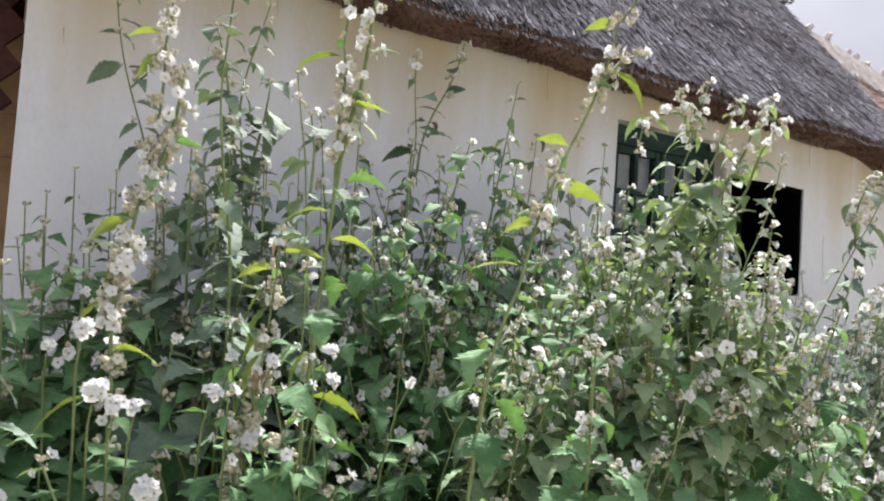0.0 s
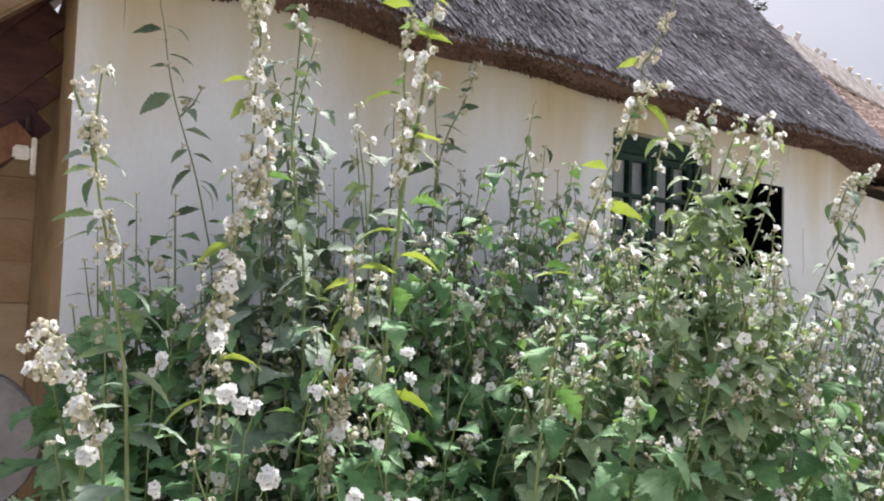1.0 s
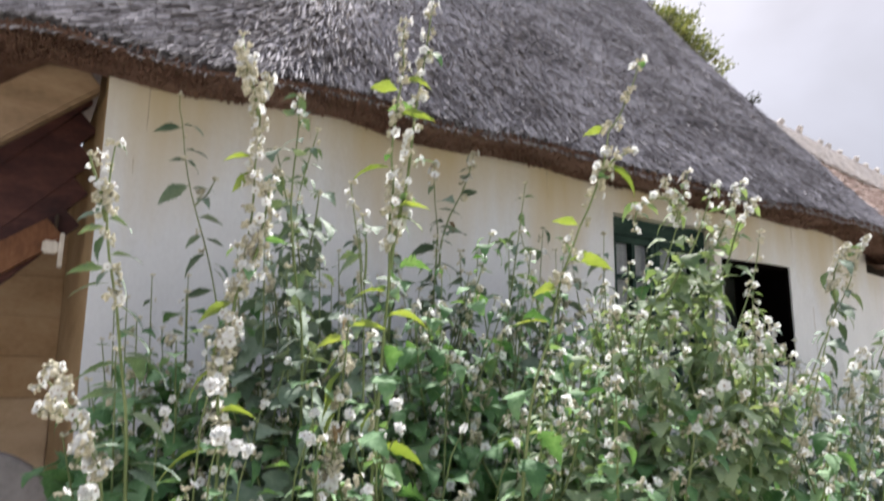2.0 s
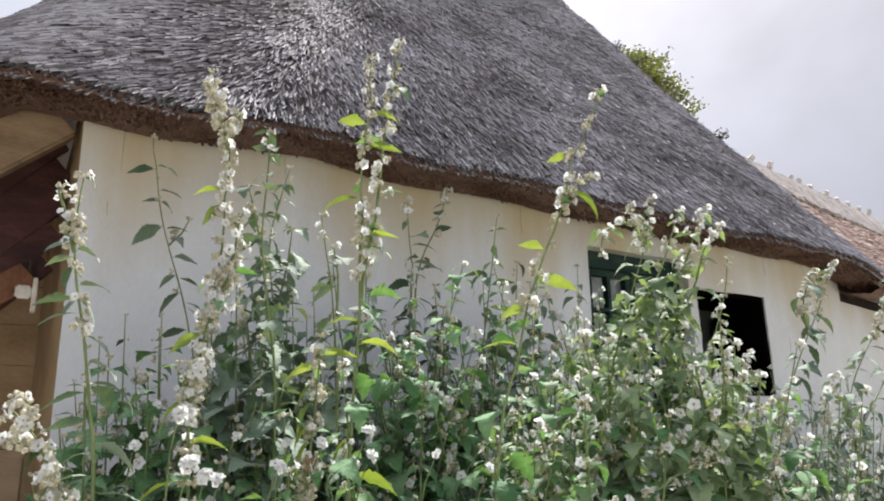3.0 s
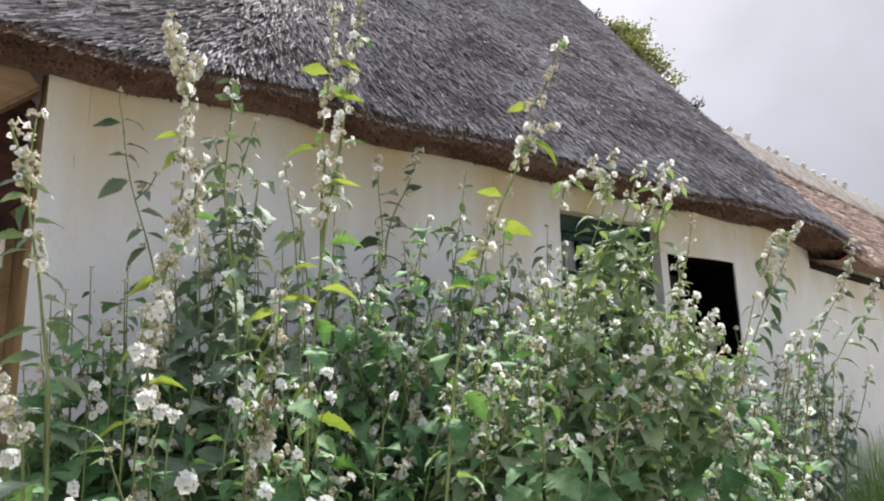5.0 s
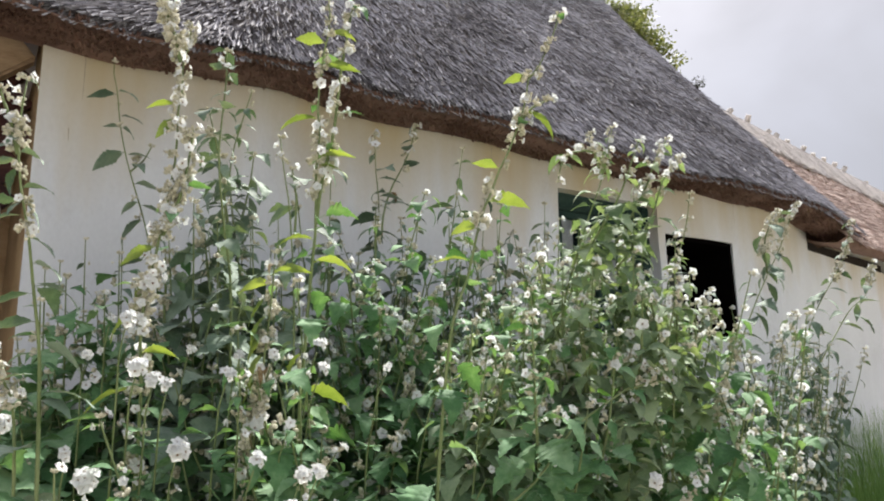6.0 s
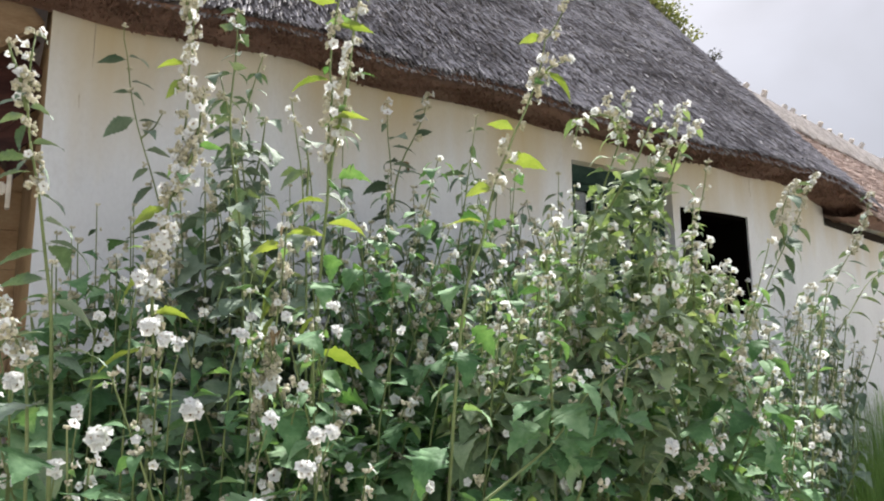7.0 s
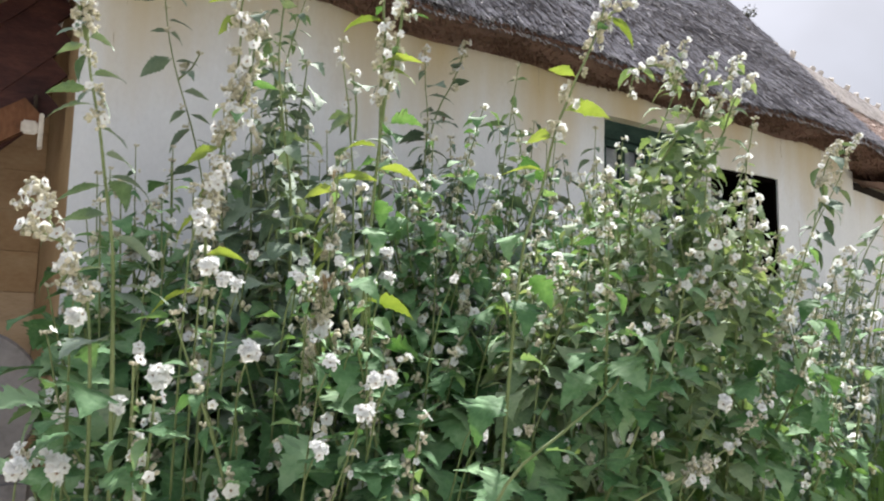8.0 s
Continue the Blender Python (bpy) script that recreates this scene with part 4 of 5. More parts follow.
def mallow(tops, seed, label, group, broad=1.2, narrow=1.0, blooms=1.0, buds=1.0, from_z=0.75, bloom_z=1.35, dry=0.0, size=1.0, thick=0.0042, node=0.05,
           bloom_node=0.016, lush=0.0, joined=False, single=(), low=0.0, leaf="", tips=0, petal=0.0):
    """One mallow: stems given as runs of points (the first from the ground, the others forking from it), leaves,
    flowers and buds along them.
    bloom_z: height from which it flowers; lush: share of broad leaves kept above that height; joined: foliage as one
    part;
    leaf: darker hanging foliage with shade put into its colour, or yellower with sun put into it; tips: flowers bunched
    at each tip; petal: size of the flowers;
    single: leaves of their own as (height, 1 to the left or -1 to the right, lift, scale)."""
    r = random.Random(seed)
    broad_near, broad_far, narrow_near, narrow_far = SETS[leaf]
    base = Vector(tops[0][0])
    bloom = petal or max(size, 0.90)
    root = tagged(empty("mallow_plant", (base.x, base.y, 0)), label, "mallow", group)
    shift = Vector((-base.x, -base.y, 0))
    bud_heap = Heap()
    leaf_heap = Heap() if joined else None
    flower_heap = Heap() if joined and (base.x > 1.45 or base.y > -0.5) else None
    for si, pts in enumerate(tops):
        run = spline(pts, 0.01)
        n = len(run)
        top_r = 0.0011
        radii = [thick * (1 if si == 0 else 0.6) * (1 - i / n) ** 0.7 + top_r for i in range(n)]
        V, F = tube([p + shift for p in run[::4] + [run[-1]]], radii[::4] + [radii[-1]])
        raw("stem", V, F, M_STEM, root, "", True)
        ang = r.uniform(0, 6)
        total = sum((b - a).length for a, b in zip(run, run[1:]))
        gone, nxt, nleaf = 0.0, 0.0, 0.0
        for i in range(1, n):
            gone += (run[i] - run[i - 1]).length
            p = run[i]
            if p.z < from_z or gone < nxt:
                continue
            left = 1 - gone / total
            blooming = p.z > bloom_z
            nxt = gone + (bloom_node * r.choice((0.5, 0.6, 0.7, 2.2)) if blooming else node * r.uniform(0.7, 1.3))
            ang += 2.4 + r.uniform(-0.5, 0.5)
            q = p + shift
            wide = (not blooming) or r.random() < lush
            if gone >= nleaf:
                nleaf = gone + node * 0.8 * r.uniform(0.7, 1.3)
                chance = broad if wide else narrow
                for j in range(int(chance + r.random())):
                    a2 = ang + j * 2.2
                    sd = Vector((math.cos(a2), math.sin(a2), 0))
                    if wide and (leaf != "shady" or r.random() < (0.5 if base.x < 1.5 else 0.15)):
                        me = r.choice(broad_far if joined else broad_near)
                        sc = size * r.uniform(0.6, 1.25) * (0.7 + 0.3 * min(1, left * 2))
                        if p.z < 1.42 and base.x < 1.3:
                            sc *= 1.0 + (0.38 if base.y > -1.1 else 0.15) * min(1.0, (1.42 - p.z) / 0.1)
                    else:
                        me = r.choice(narrow_far if joined else narrow_near) if r.random() > dry else r.choice(WITHER)
                        sc = size * r.uniform(0.6, 1.0) * (0.6 + 0.5 * min(1, left * 4))
                    way = sd + Vector((-0.22, -0.38, r.uniform(-0.65, 0.40)) if wide else (0, 0, r.uniform(-0.5, 0.45)))
                    if wide and base.y < -0.8 and not leaf:
                        way += Vector((-0.08, -0.15, -0.08))
                    if leaf == "shady":
                        way.z -= 0.12
                    put("leaf", me, root, q, way, r.uniform(-0.5, 0.5), sc, leaf_heap)
            if low and p.z > 1.02 and not blooming and r.random() < low * ((0.7 if base.x < 0.7 else 0.4) if p.z < 1.34 else 1.0):
                a2 = r.uniform(0, math.tau)
                d = Vector((math.cos(a2) - 0.3, math.sin(a2) - 0.6, r.uniform(0.0, 0.7)))
                c = q + d.normalized() * r.uniform(0.03, 0.07)
                for j in range(r.choice((1, 2, 3, 3))):
                    put_up("flower", r.choice(FLOWERS), root, c + Vector((r.gauss(0, 0.010), r.gauss(0, 0.008), r.gauss(0, 0.010))), d, bloom * r.uniform(0.6, 0.95), flower_heap)
                put_up("bud", r.choice(BUDS), root, c - d.normalized() * 0.012, d, size * r.uniform(0.9, 1.3), bud_heap)
            if blooming:
                taper = 0.55 + 0.45 * min(1, left * 6)
                for j in range(int(blooms * 1.8 + r.random())):
                    a2 = ang + r.uniform(-1.4, 1.4)
                    d = Vector((math.cos(a2) - 0.15, math.sin(a2) - 0.35, r.uniform(-0.25, 0.7)))
                    if r.random() < 0.75:
                        put_up("flower", r.choice(FLOWERS), root, q + d.normalized() * r.uniform(0.010, 0.028) * bloom * taper, d, bloom * taper * r.uniform(0.68, 1.12), flower_heap)
                for j in range(int(buds * 0.9 + r.random())):
                    a2 = ang + r.uniform(-2.5, 2.5)
                    d = Vector((math.cos(a2), math.sin(a2), r.uniform(-0.1, 0.9)))
                    put_up("bud", r.choice(BUDS), root, q + d.normalized() * 0.007, d, size * taper * r.uniform(0.75, 1.3), bud_heap)
        if blooms > 0 or buds > 0:
            put_up("bud", BUDS[1], root, run[-1] + shift, Vector((0.1, 0, 1)), size * 0.75, bud_heap)
        for j in range(tips if blooms else 0):
            a2 = 2.1 * j + r.uniform(-0.4, 0.4)
            d = Vector((math.cos(a2) - 0.1, math.sin(a2) - 0.3, r.uniform(0.2, 0.9)))
            put_up("flower", r.choice(FLOWERS), root, run[max(-len(run), -1 - 2 * j)] + shift + d.normalized() * 0.011, d, bloom * r.uniform(0.75, 1.05), flower_heap)
        for hz, side, lift, sc in (single if si == 0 else ()):
            p = min(run, key=lambda v: abs(v.z - hz))
            put("leaf", SETS["shady" if leaf == "shady" else "sunlit"][2][int(hz * 500) % 4], root, p + shift, LEFT * side + Vector((0, r.uniform(-0.55, 0.2), lift)), r.uniform(-0.1, 0.6) * side, sc * r.uniform(0.9, 1.1))
    bud_heap.emit("inflorescence", root)
    if joined:
        leaf_heap.emit("foliage", root)
    if flower_heap:
        flower_heap.emit("blossom", root)
    return root


TALL = "tall white-flowering mallow stalk with downy grey-green leaves"
G = "flowering mallows along the wall"


def down(pts, dx=0.0, dy=0.0):
    """The run of points carried on down to the ground."""
    x, y, z = pts[0]
    return [(x + dx, y + dy, -0.03), (x + dx * 0.6, y + dy * 0.6, z * 0.5)] + pts


# the stalks that stand out one by one, from the house corner along the wall
mallow([down([(-0.024, -1.12, 1.479), (-0.034, -1.12, 1.541), (-0.045, -1.12, 1.606), (-0.053, -1.12, 1.655), (-0.065, -1.12, 1.704), (-0.072, -1.12, 1.746), (-0.076, -1.12, 1.78), (-0.077, -1.12, 1.824), (-0.075, -1.12, 1.856), (-0.073, -1.12, 1.881)], 0.06, 0.03),
        [(-0.075, -1.12, 1.765), (-0.083, -1.12, 1.801), (-0.097, -1.12, 1.829), (-0.105, -1.12, 1.86)]], 1, TALL, G, leaf="shady", tips=4, bloom_z=1.60, blooms=0.42, buds=1.9, narrow=0.7, broad=0.6, size=0.8, petal=0.72, node=0.05, bloom_node=0.016,
       single=((1.765, -1, -0.15, 0.68), (1.76, 1, -0.10, 0.68), (1.715, -1, 0.02, 0.76), (1.69, -1, -0.9, 0.68), (1.69, 1, 0.1, 0.80), (1.675, 1, -0.1, 0.88), (1.64, -1, -0.6, 0.96), (1.61, -1, -0.3, 1.00),
               (1.575, -1, -0.1, 1.00), (1.56, 1, -0.25, 0.88), (1.52, 1, -0.1, 0.96), (1.49, -1, -0.4, 1.04), (1.45, 1, 0.0, 0.96), (1.42, -1, 0.1, 0.96)))
mallow([down([(-0.054, -1.12, 1.419), (-0.073, -1.12, 1.453), (-0.088, -1.12, 1.484), (-0.104, -1.12, 1.51), (-0.127, -1.12, 1.535), (-0.146, -1.12, 1.524)], 0.05, 0.02),
        [(-0.088, -1.12, 1.484), (-0.108, -1.11, 1.492), (-0.130, -1.10, 1.496)], [(-0.104, -1.12, 1.51), (-0.112, -1.13, 1.535), (-0.122, -1.13, 1.552)], [(-0.073, -1.12, 1.453), (-0.080, -1.13, 1.44), (-0.086, -1.14, 1.42)]], 2,
       "white-flowering mallow stalk leaning out past the corner", G, bloom_z=1.38, blooms=1.0, buds=2.0, tips=4, narrow=0.3, broad=1.2, size=0.9, petal=0.75)
mallow([down([(-0.03, -1.06, 1.09), (-0.058, -1.05, 1.149), (-0.07, -1.05, 1.18), (-0.096, -1.05, 1.197), (-0.118, -1.05, 1.176)], 0.05, 0.0)], 19,
       "low mallow stalk with fading flowers leaning past the corner", G, bloom_z=1.12, blooms=1.2, buds=1.2, tips=3, narrow=0.3, broad=1.0)
mallow([down([(0.323, -0.22, 1.659), (0.302, -0.22, 1.766), (0.284, -0.22, 1.843), (0.262, -0.22, 1.92), (0.235, -0.22, 1.998), (0.208, -0.22, 2.084), (0.189, -0.22, 2.172), (0.177, -0.22, 2.254), (0.165, -0.22, 2.303), (0.164, -0.22, 2.337)], 0.05),
        [(0.225, -0.22, 2.03), (0.25, -0.22, 2.06), (0.272, -0.22, 2.085), (0.276, -0.22, 2.11)]], 3,
       "slim dark mallow stalk with drooping leaves, not in flower", G, leaf="shady", bloom_z=1.75, blooms=0.0, buds=0.3, narrow=0.25, broad=1.6, thick=0.003, node=0.06, bloom_node=0.04, size=1.2,
       single=((2.24, 1, -0.15, 1.25), (2.25, -1, -0.35, 1.05), (2.185, -1, -0.3, 1.1), (2.155, -1, -0.7, 0.9), (2.084, 1, -0.35, 1.25), (2.075, -1, 0.1, 0.9), (2.0, -1, -0.2, 1.3), (1.95, 1, -0.4, 0.8), (1.90, 1, -0.6, 1.1), (1.87, -1, -0.3, 1.1), (1.80, 1, -0.2, 1.3), (1.77, -1, 0.0, 1.3)))
mallow([down([(0.145, -0.97, 1.404), (0.143, -0.97, 1.458), (0.138, -0.97, 1.514), (0.138, -0.97, 1.566), (0.147, -0.97, 1.61), (0.154, -0.97, 1.66), (0.161, -0.97, 1.71), (0.17, -0.97, 1.773), (0.176, -0.97, 1.816), (0.179, -0.97, 1.86), (0.179, -0.97, 1.909), (0.178, -0.97, 1.948), (0.184, -0.97, 1.994), (0.182, -0.97, 2.029), (0.191, -0.97, 2.065), (0.192, -0.97, 2.107)], 0.0, 0.05),
        [(0.166, -1.02, 2.01), (0.159, -1.02, 2.045), (0.147, -1.02, 2.071), (0.133, -1.02, 2.119), (0.128, -1.02, 2.156)],
        [(0.160, -0.97, 1.69), (0.185, -0.98, 1.76), (0.198, -0.98, 1.83), (0.205, -0.98, 1.90)]], 4,
       "tall mallow stalk thick with white flowers and withered calyces", G, tips=3, bloom_z=1.24, blooms=1.5, buds=2.8, narrow=0.35, broad=1.2, dry=0.5, size=0.88, petal=0.85, bloom_node=0.014,
       single=((1.945, 1, 0.15, 0.95), (1.92, 1, -0.8, 0.8), (1.68, 1, -0.4, 1.0), (1.62, 1, -1.2, 0.9), (1.565, 1, -0.5, 1.1), (1.49, -1, 0.1, 1.0), (1.43, 1, -0.12, 1.5)))
mallow([down([(0.324, -0.85, 1.649), (0.309, -0.85, 1.74), (0.296, -0.85, 1.833), (0.289, -0.85, 1.905), (0.292, -0.85, 1.979), (0.297, -0.85, 2.069), (0.296, -0.85, 2.136)], 0.02)], 20,
       "dark mallow stalk ending in a small bunch of flowers", G, leaf="shady", tips=4, bloom_z=2.10, blooms=0.8, narrow=1.4, broad=2.6, size=0.95, node=0.04)
mallow([down([(0.43, -0.6, 1.603), (0.416, -0.6, 1.735), (0.398, -0.6, 1.842), (0.387, -0.6, 1.968), (0.412, -0.6, 2.088), (0.432, -0.6, 2.166)], 0.03),
        [(0.389, -0.6, 1.814), (0.372, -0.6, 1.91), (0.354, -0.6, 2.007), (0.33, -0.6, 2.097)],
        [(0.40, -0.6, 1.75), (0.43, -0.57, 1.85), (0.455, -0.55, 1.96), (0.46, -0.55, 2.02)]], 5,
       "dark leafy mallow against the white wall, few flowers", G, leaf="shady", bloom_z=1.95, blooms=0.15, buds=0.6, narrow=3.0, broad=3.2, lush=0.25, size=1.05, node=0.038, bloom_node=0.024)
mallow([down([(0.418, -1.0, 1.411), (0.424, -1.0, 1.49), (0.429, -1.0, 1.573), (0.435, -1.0, 1.658), (0.441, -1.0, 1.724), (0.441, -1.0, 1.792), (0.44, -1.0, 1.861), (0.447, -1.0, 1.932), (0.44, -1.0, 1.992), (0.447, -1.0, 2.055), (0.453, -1.0, 2.119), (0.465, -1.0, 2.173), (0.46, -1.0, 2.225), (0.464, -1.0, 2.286)], -0.02, 0.04),
        [(0.443, -1.0, 1.747), (0.453, -1.0, 1.839), (0.472, -1.0, 1.912), (0.484, -1.0, 2.011), (0.492, -1.0, 2.088), (0.506, -1.0, 2.169), (0.518, -1.0, 2.252), (0.53, -1.0, 2.341)]], 6,
       "tallest forked mallow stalk with white flowers and bright leaves", G, tips=2, bloom_z=1.78, blooms=0.72, buds=1.8, narrow=0.3, broad=0.9, size=0.85, thick=0.0045, petal=0.9,
       single=((2.13, 1, 0.1, 1.0), (2.15, -1, 0.1, 0.9), (2.08, -1, 0.0, 1.1), (1.965, 1, 0.15, 1.1), (1.88, -1, 0.15, 1.12), (1.86, -1, 0.0, 1.0), (1.71, 1, 0.1, 1.2), (1.67, -1, 0.1, 1.2), (1.50, 1, -1.0, 1.05), (1.42, -1, 0.0, 1.2)))
mallow([down([(0.321, -1.0, 1.232), (0.329, -1.0, 1.298), (0.336, -1.0, 1.375), (0.344, -1.0, 1.455), (0.352, -1.0, 1.537), (0.359, -1.0, 1.621), (0.361, -1.0, 1.68)], -0.03, 0.02)], 7,
       "shorter mallow stalk with yellowing drooping leaves and pale flowers", G, bloom_z=1.18, blooms=0.75, buds=1.8, narrow=0.9, broad=0.8, dry=0.35, tips=2,
       single=((1.60, 1, -0.9, 1.0), (1.57, 1, -1.1, 1.05), (1.53, 1, -0.8, 0.9), (1.50, 1, -1.2, 1.1), (1.45, 1, -1.0, 0.9), (1.64, -1, 0.1, 1.0), (1.62, 1, 0.0, 1.0)))
mallow([down([(0.454, -0.86, 1.653), (0.446, -0.86, 1.748), (0.439, -0.86, 1.82), (0.425, -0.86, 1.894), (0.415, -0.86, 1.962)], 0.02),
        [(0.453, -0.86, 1.748), (0.455, -0.86, 1.834), (0.444, -0.86, 1.896)]], 8, TALL, G, leaf="shady", tips=3, bloom_z=1.87, blooms=0.8, narrow=0.8, broad=1.2, thick=0.003, size=0.9, node=0.045)
mallow([down([(0.933, -0.3, 1.734), (0.94, -0.3, 1.874), (0.949, -0.3, 2.019), (0.937, -0.3, 2.128), (0.933, -0.3, 2.242)], 0.03),
        [(1.002, -0.22, 1.932), (1.018, -0.2, 2.009), (1.049, -0.2, 2.109), (1.095, -0.2, 2.194), (1.125, -0.2, 2.27), (1.146, -0.2, 2.346)]], 9,
       "mallow by the wall with one brown withered tip", G, leaf="shady", tips=3, bloom_z=2.14, blooms=0.35, narrow=1.0, broad=1.3, dry=0.3, size=1.2,
       single=((2.10, -1, 0.1, 1.1), (2.04, -1, -0.2, 1.2), (1.98, 1, -0.1, 1.2), (1.93, -1, -0.3, 1.3)))
mallow([down([(0.996, -0.6, 1.702), (1.014, -0.6, 1.813), (1.034, -0.6, 1.928), (1.051, -0.6, 2.03), (1.067, -0.6, 2.127)], 0.0)], 10,
       "slim dark mallow stalk close to the wall", G, leaf="shady", bloom_z=1.95, blooms=0.05, buds=0.5, size=1.05, narrow=1.2, broad=1.6,
       single=((1.945, 1, 0.05, 1.35), (1.92, -1, 0.2, 1.1), (1.85, -1, -0.1, 1.2)))
mallow([down([(0.58, -1.27, 1.536), (0.612, -1.27, 1.613), (0.631, -1.27, 1.683), (0.647, -1.27, 1.734), (0.669, -1.27, 1.778), (0.689, -1.27, 1.823), (0.716, -1.27, 1.87), (0.736, -1.27, 1.917), (0.757, -1.27, 1.967), (0.76, -1.27, 2.008), (0.788, -1.27, 2.043), (0.811, -1.27, 2.084), (0.836, -1.27, 2.133), (0.855, -1.27, 2.182)], -0.10, 0.03),
        [(0.74, -1.27, 1.925), (0.765, -1.27, 1.955), (0.80, -1.27, 1.98), (0.815, -1.27, 1.985)]], 11,
       "slender crooked mallow stalk with spaced white flowers", G, tips=2, bloom_z=1.70, blooms=0.6, buds=1.7, narrow=0.2, broad=1.0, thick=0.0034, size=0.9,
       single=((2.02, 1, 0.1, 0.75), (1.95, -1, -0.3, 1.0), (1.825, 1, 0.2, 0.95), (1.757, -1, 0.1, 1.05), (1.70, 1, 0.0, 1.0), (1.64, 1, 0.1, 1.1)))
mallow([down([(0.939, -1.15, 1.592), (0.974, -1.15, 1.687), (1.019, -1.15, 1.788), (1.066, -1.15, 1.883), (1.093, -1.15, 1.953), (1.113, -1.15, 2.024)], -0.06, 0.03),
        [(1.01, -1.15, 1.713), (1.071, -1.15, 1.793), (1.125, -1.15, 1.863), (1.163, -1.15, 1.934), (1.198, -1.15, 2.006)],
        [(1.04, -1.14, 1.69), (1.099, -1.15, 1.744), (1.165, -1.15, 1.827), (1.226, -1.15, 1.914), (1.255, -1.15, 1.974), (1.299, -1.15, 2.03)],
        [(1.10, -1.15, 1.69), (1.162, -1.15, 1.748), (1.232, -1.15, 1.833), (1.275, -1.15, 1.92), (1.344, -1.15, 1.989)],
        [(1.08, -1.15, 1.911), (1.074, -1.15, 1.947), (1.023, -1.15, 1.954), (0.961, -1.15, 1.929), (0.946, -1.15, 1.901), (0.938, -1.15, 1.866)],
        [(1.071, -1.15, 1.9), (1.047, -1.15, 1.967), (1.042, -1.15, 1.997)]], 12,
       "branching mallow with yellow-green leaves and white flower tips", G, leaf="lit", tips=4, bloom_z=1.86, blooms=0.62, buds=1.7, narrow=1.6, broad=3.4, lush=0.12, size=0.74, node=0.036, bloom_node=0.019, petal=0.82)
mallow([down([(1.491, -0.95, 1.681), (1.541, -0.95, 1.775), (1.585, -0.95, 1.858), (1.609, -0.95, 1.925), (1.623, -0.95, 1.984)], -0.1)], 13, TALL, G, leaf="shady", bloom_z=1.76, blooms=0.45, buds=1.4, narrow=0.5, size=0.95)
mallow([down([(1.834, -0.85, 1.441), (1.948, -0.85, 1.589), (2.039, -0.85, 1.712), (2.124, -0.85, 1.816), (2.193, -0.85, 1.896), (2.255, -0.85, 1.988), (2.326, -0.85, 2.071)], -0.12, 0.05),
        [(2.111, -0.85, 1.805), (2.109, -0.85, 1.899), (2.139, -0.85, 1.958), (2.208, -0.85, 2.027)]], 14,
       "arching mallow stalk with dark hanging leaves and pale flower tips", G, leaf="shady", tips=4, bloom_z=1.86, blooms=0.9, buds=3.0, narrow=1.0, broad=2.0, size=1.15, petal=0.85, thick=0.0034,
       single=((1.87, -1, -0.9, 1.0), (1.83, 1, -0.5, 1.0), (1.78, -1, -1.0, 1.2), (1.73, 1, -0.2, 1.1), (1.67, -1, -0.8, 1.2)))
mallow([down([(2.285, -0.75, 1.391), (2.429, -0.75, 1.568), (2.52, -0.75, 1.694), (2.622, -0.75, 1.796), (2.722, -0.75, 1.884), (2.798, -0.75, 1.976), (2.854, -0.75, 2.092)], -0.15, 0.05),
        [(2.546, -0.7, 1.471), (2.721, -0.7, 1.623), (2.861, -0.7, 1.74), (3.001, -0.7, 1.817), (3.082, -0.7, 1.953)]], 15,
       "arching mallow stalk with dark hanging leaves and pale flower tips", G, leaf="shady", tips=4, bloom_z=1.82, blooms=0.85, buds=3.0, narrow=1.0, broad=2.0, size=1.2, petal=0.85, thick=0.0034,
       single=((1.80, 1, -0.7, 1.1), (1.79, 1, -0.3, 1.2), (1.72, 1, 0.1, 1.2), (1.60, 1, 0.0, 1.2), (1.64, -1, -0.1, 1.2)))
mallow([down([(2.687, -0.7, 1.243), (2.787, -0.7, 1.366), (2.868, -0.7, 1.474), (2.931, -0.7, 1.585)], -0.2),
        [(2.109, -0.8, 1.338), (2.192, -0.8, 1.484), (2.241, -0.8, 1.598), (2.32, -0.8, 1.689)]], 16, TALL, G, leaf="shady", tips=3, bloom_z=1.48, blooms=0.5, narrow=1.0, size=1.1, thick=0.003)
mallow([down([(1.852, -0.7, 1.459), (1.916, -0.7, 1.581), (1.965, -0.7, 1.69), (2.009, -0.7, 1.762)], -0.1),
        [(1.93, -0.7, 1.60), (1.96, -0.7, 1.66), (1.93, -0.72, 1.72)], [(1.95, -0.7, 1.62), (2.03, -0.68, 1.67), (2.09, -0.66, 1.70)]], 21, TALL, G, leaf="shady", tips=5, bloom_z=1.60, blooms=0.6, buds=1.0, narrow=1.0, size=1.0)
mallow([[(0.28, -1.30, -0.03), (0.36, -1.32, 0.70), (0.50, -1.32, 1.14), (0.618, -1.31, 1.215), (0.733, -1.30, 1.277), (0.80, -1.30, 1.345), (0.90, -1.30, 1.398), (1.03, -1.30, 1.456), (1.16, -1.30, 1.515), (1.253, -1.29, 1.556)],
        [(0.95, -1.30, 1.42), (1.02, -1.30, 1.435), (1.08, -1.29, 1.437)]], 17,
       "pale green mallow stem lying slantwise through the others", G, bloom_z=1.43, blooms=0.3, narrow=0.3, broad=0.5, thick=0.003, size=0.8, tips=1)
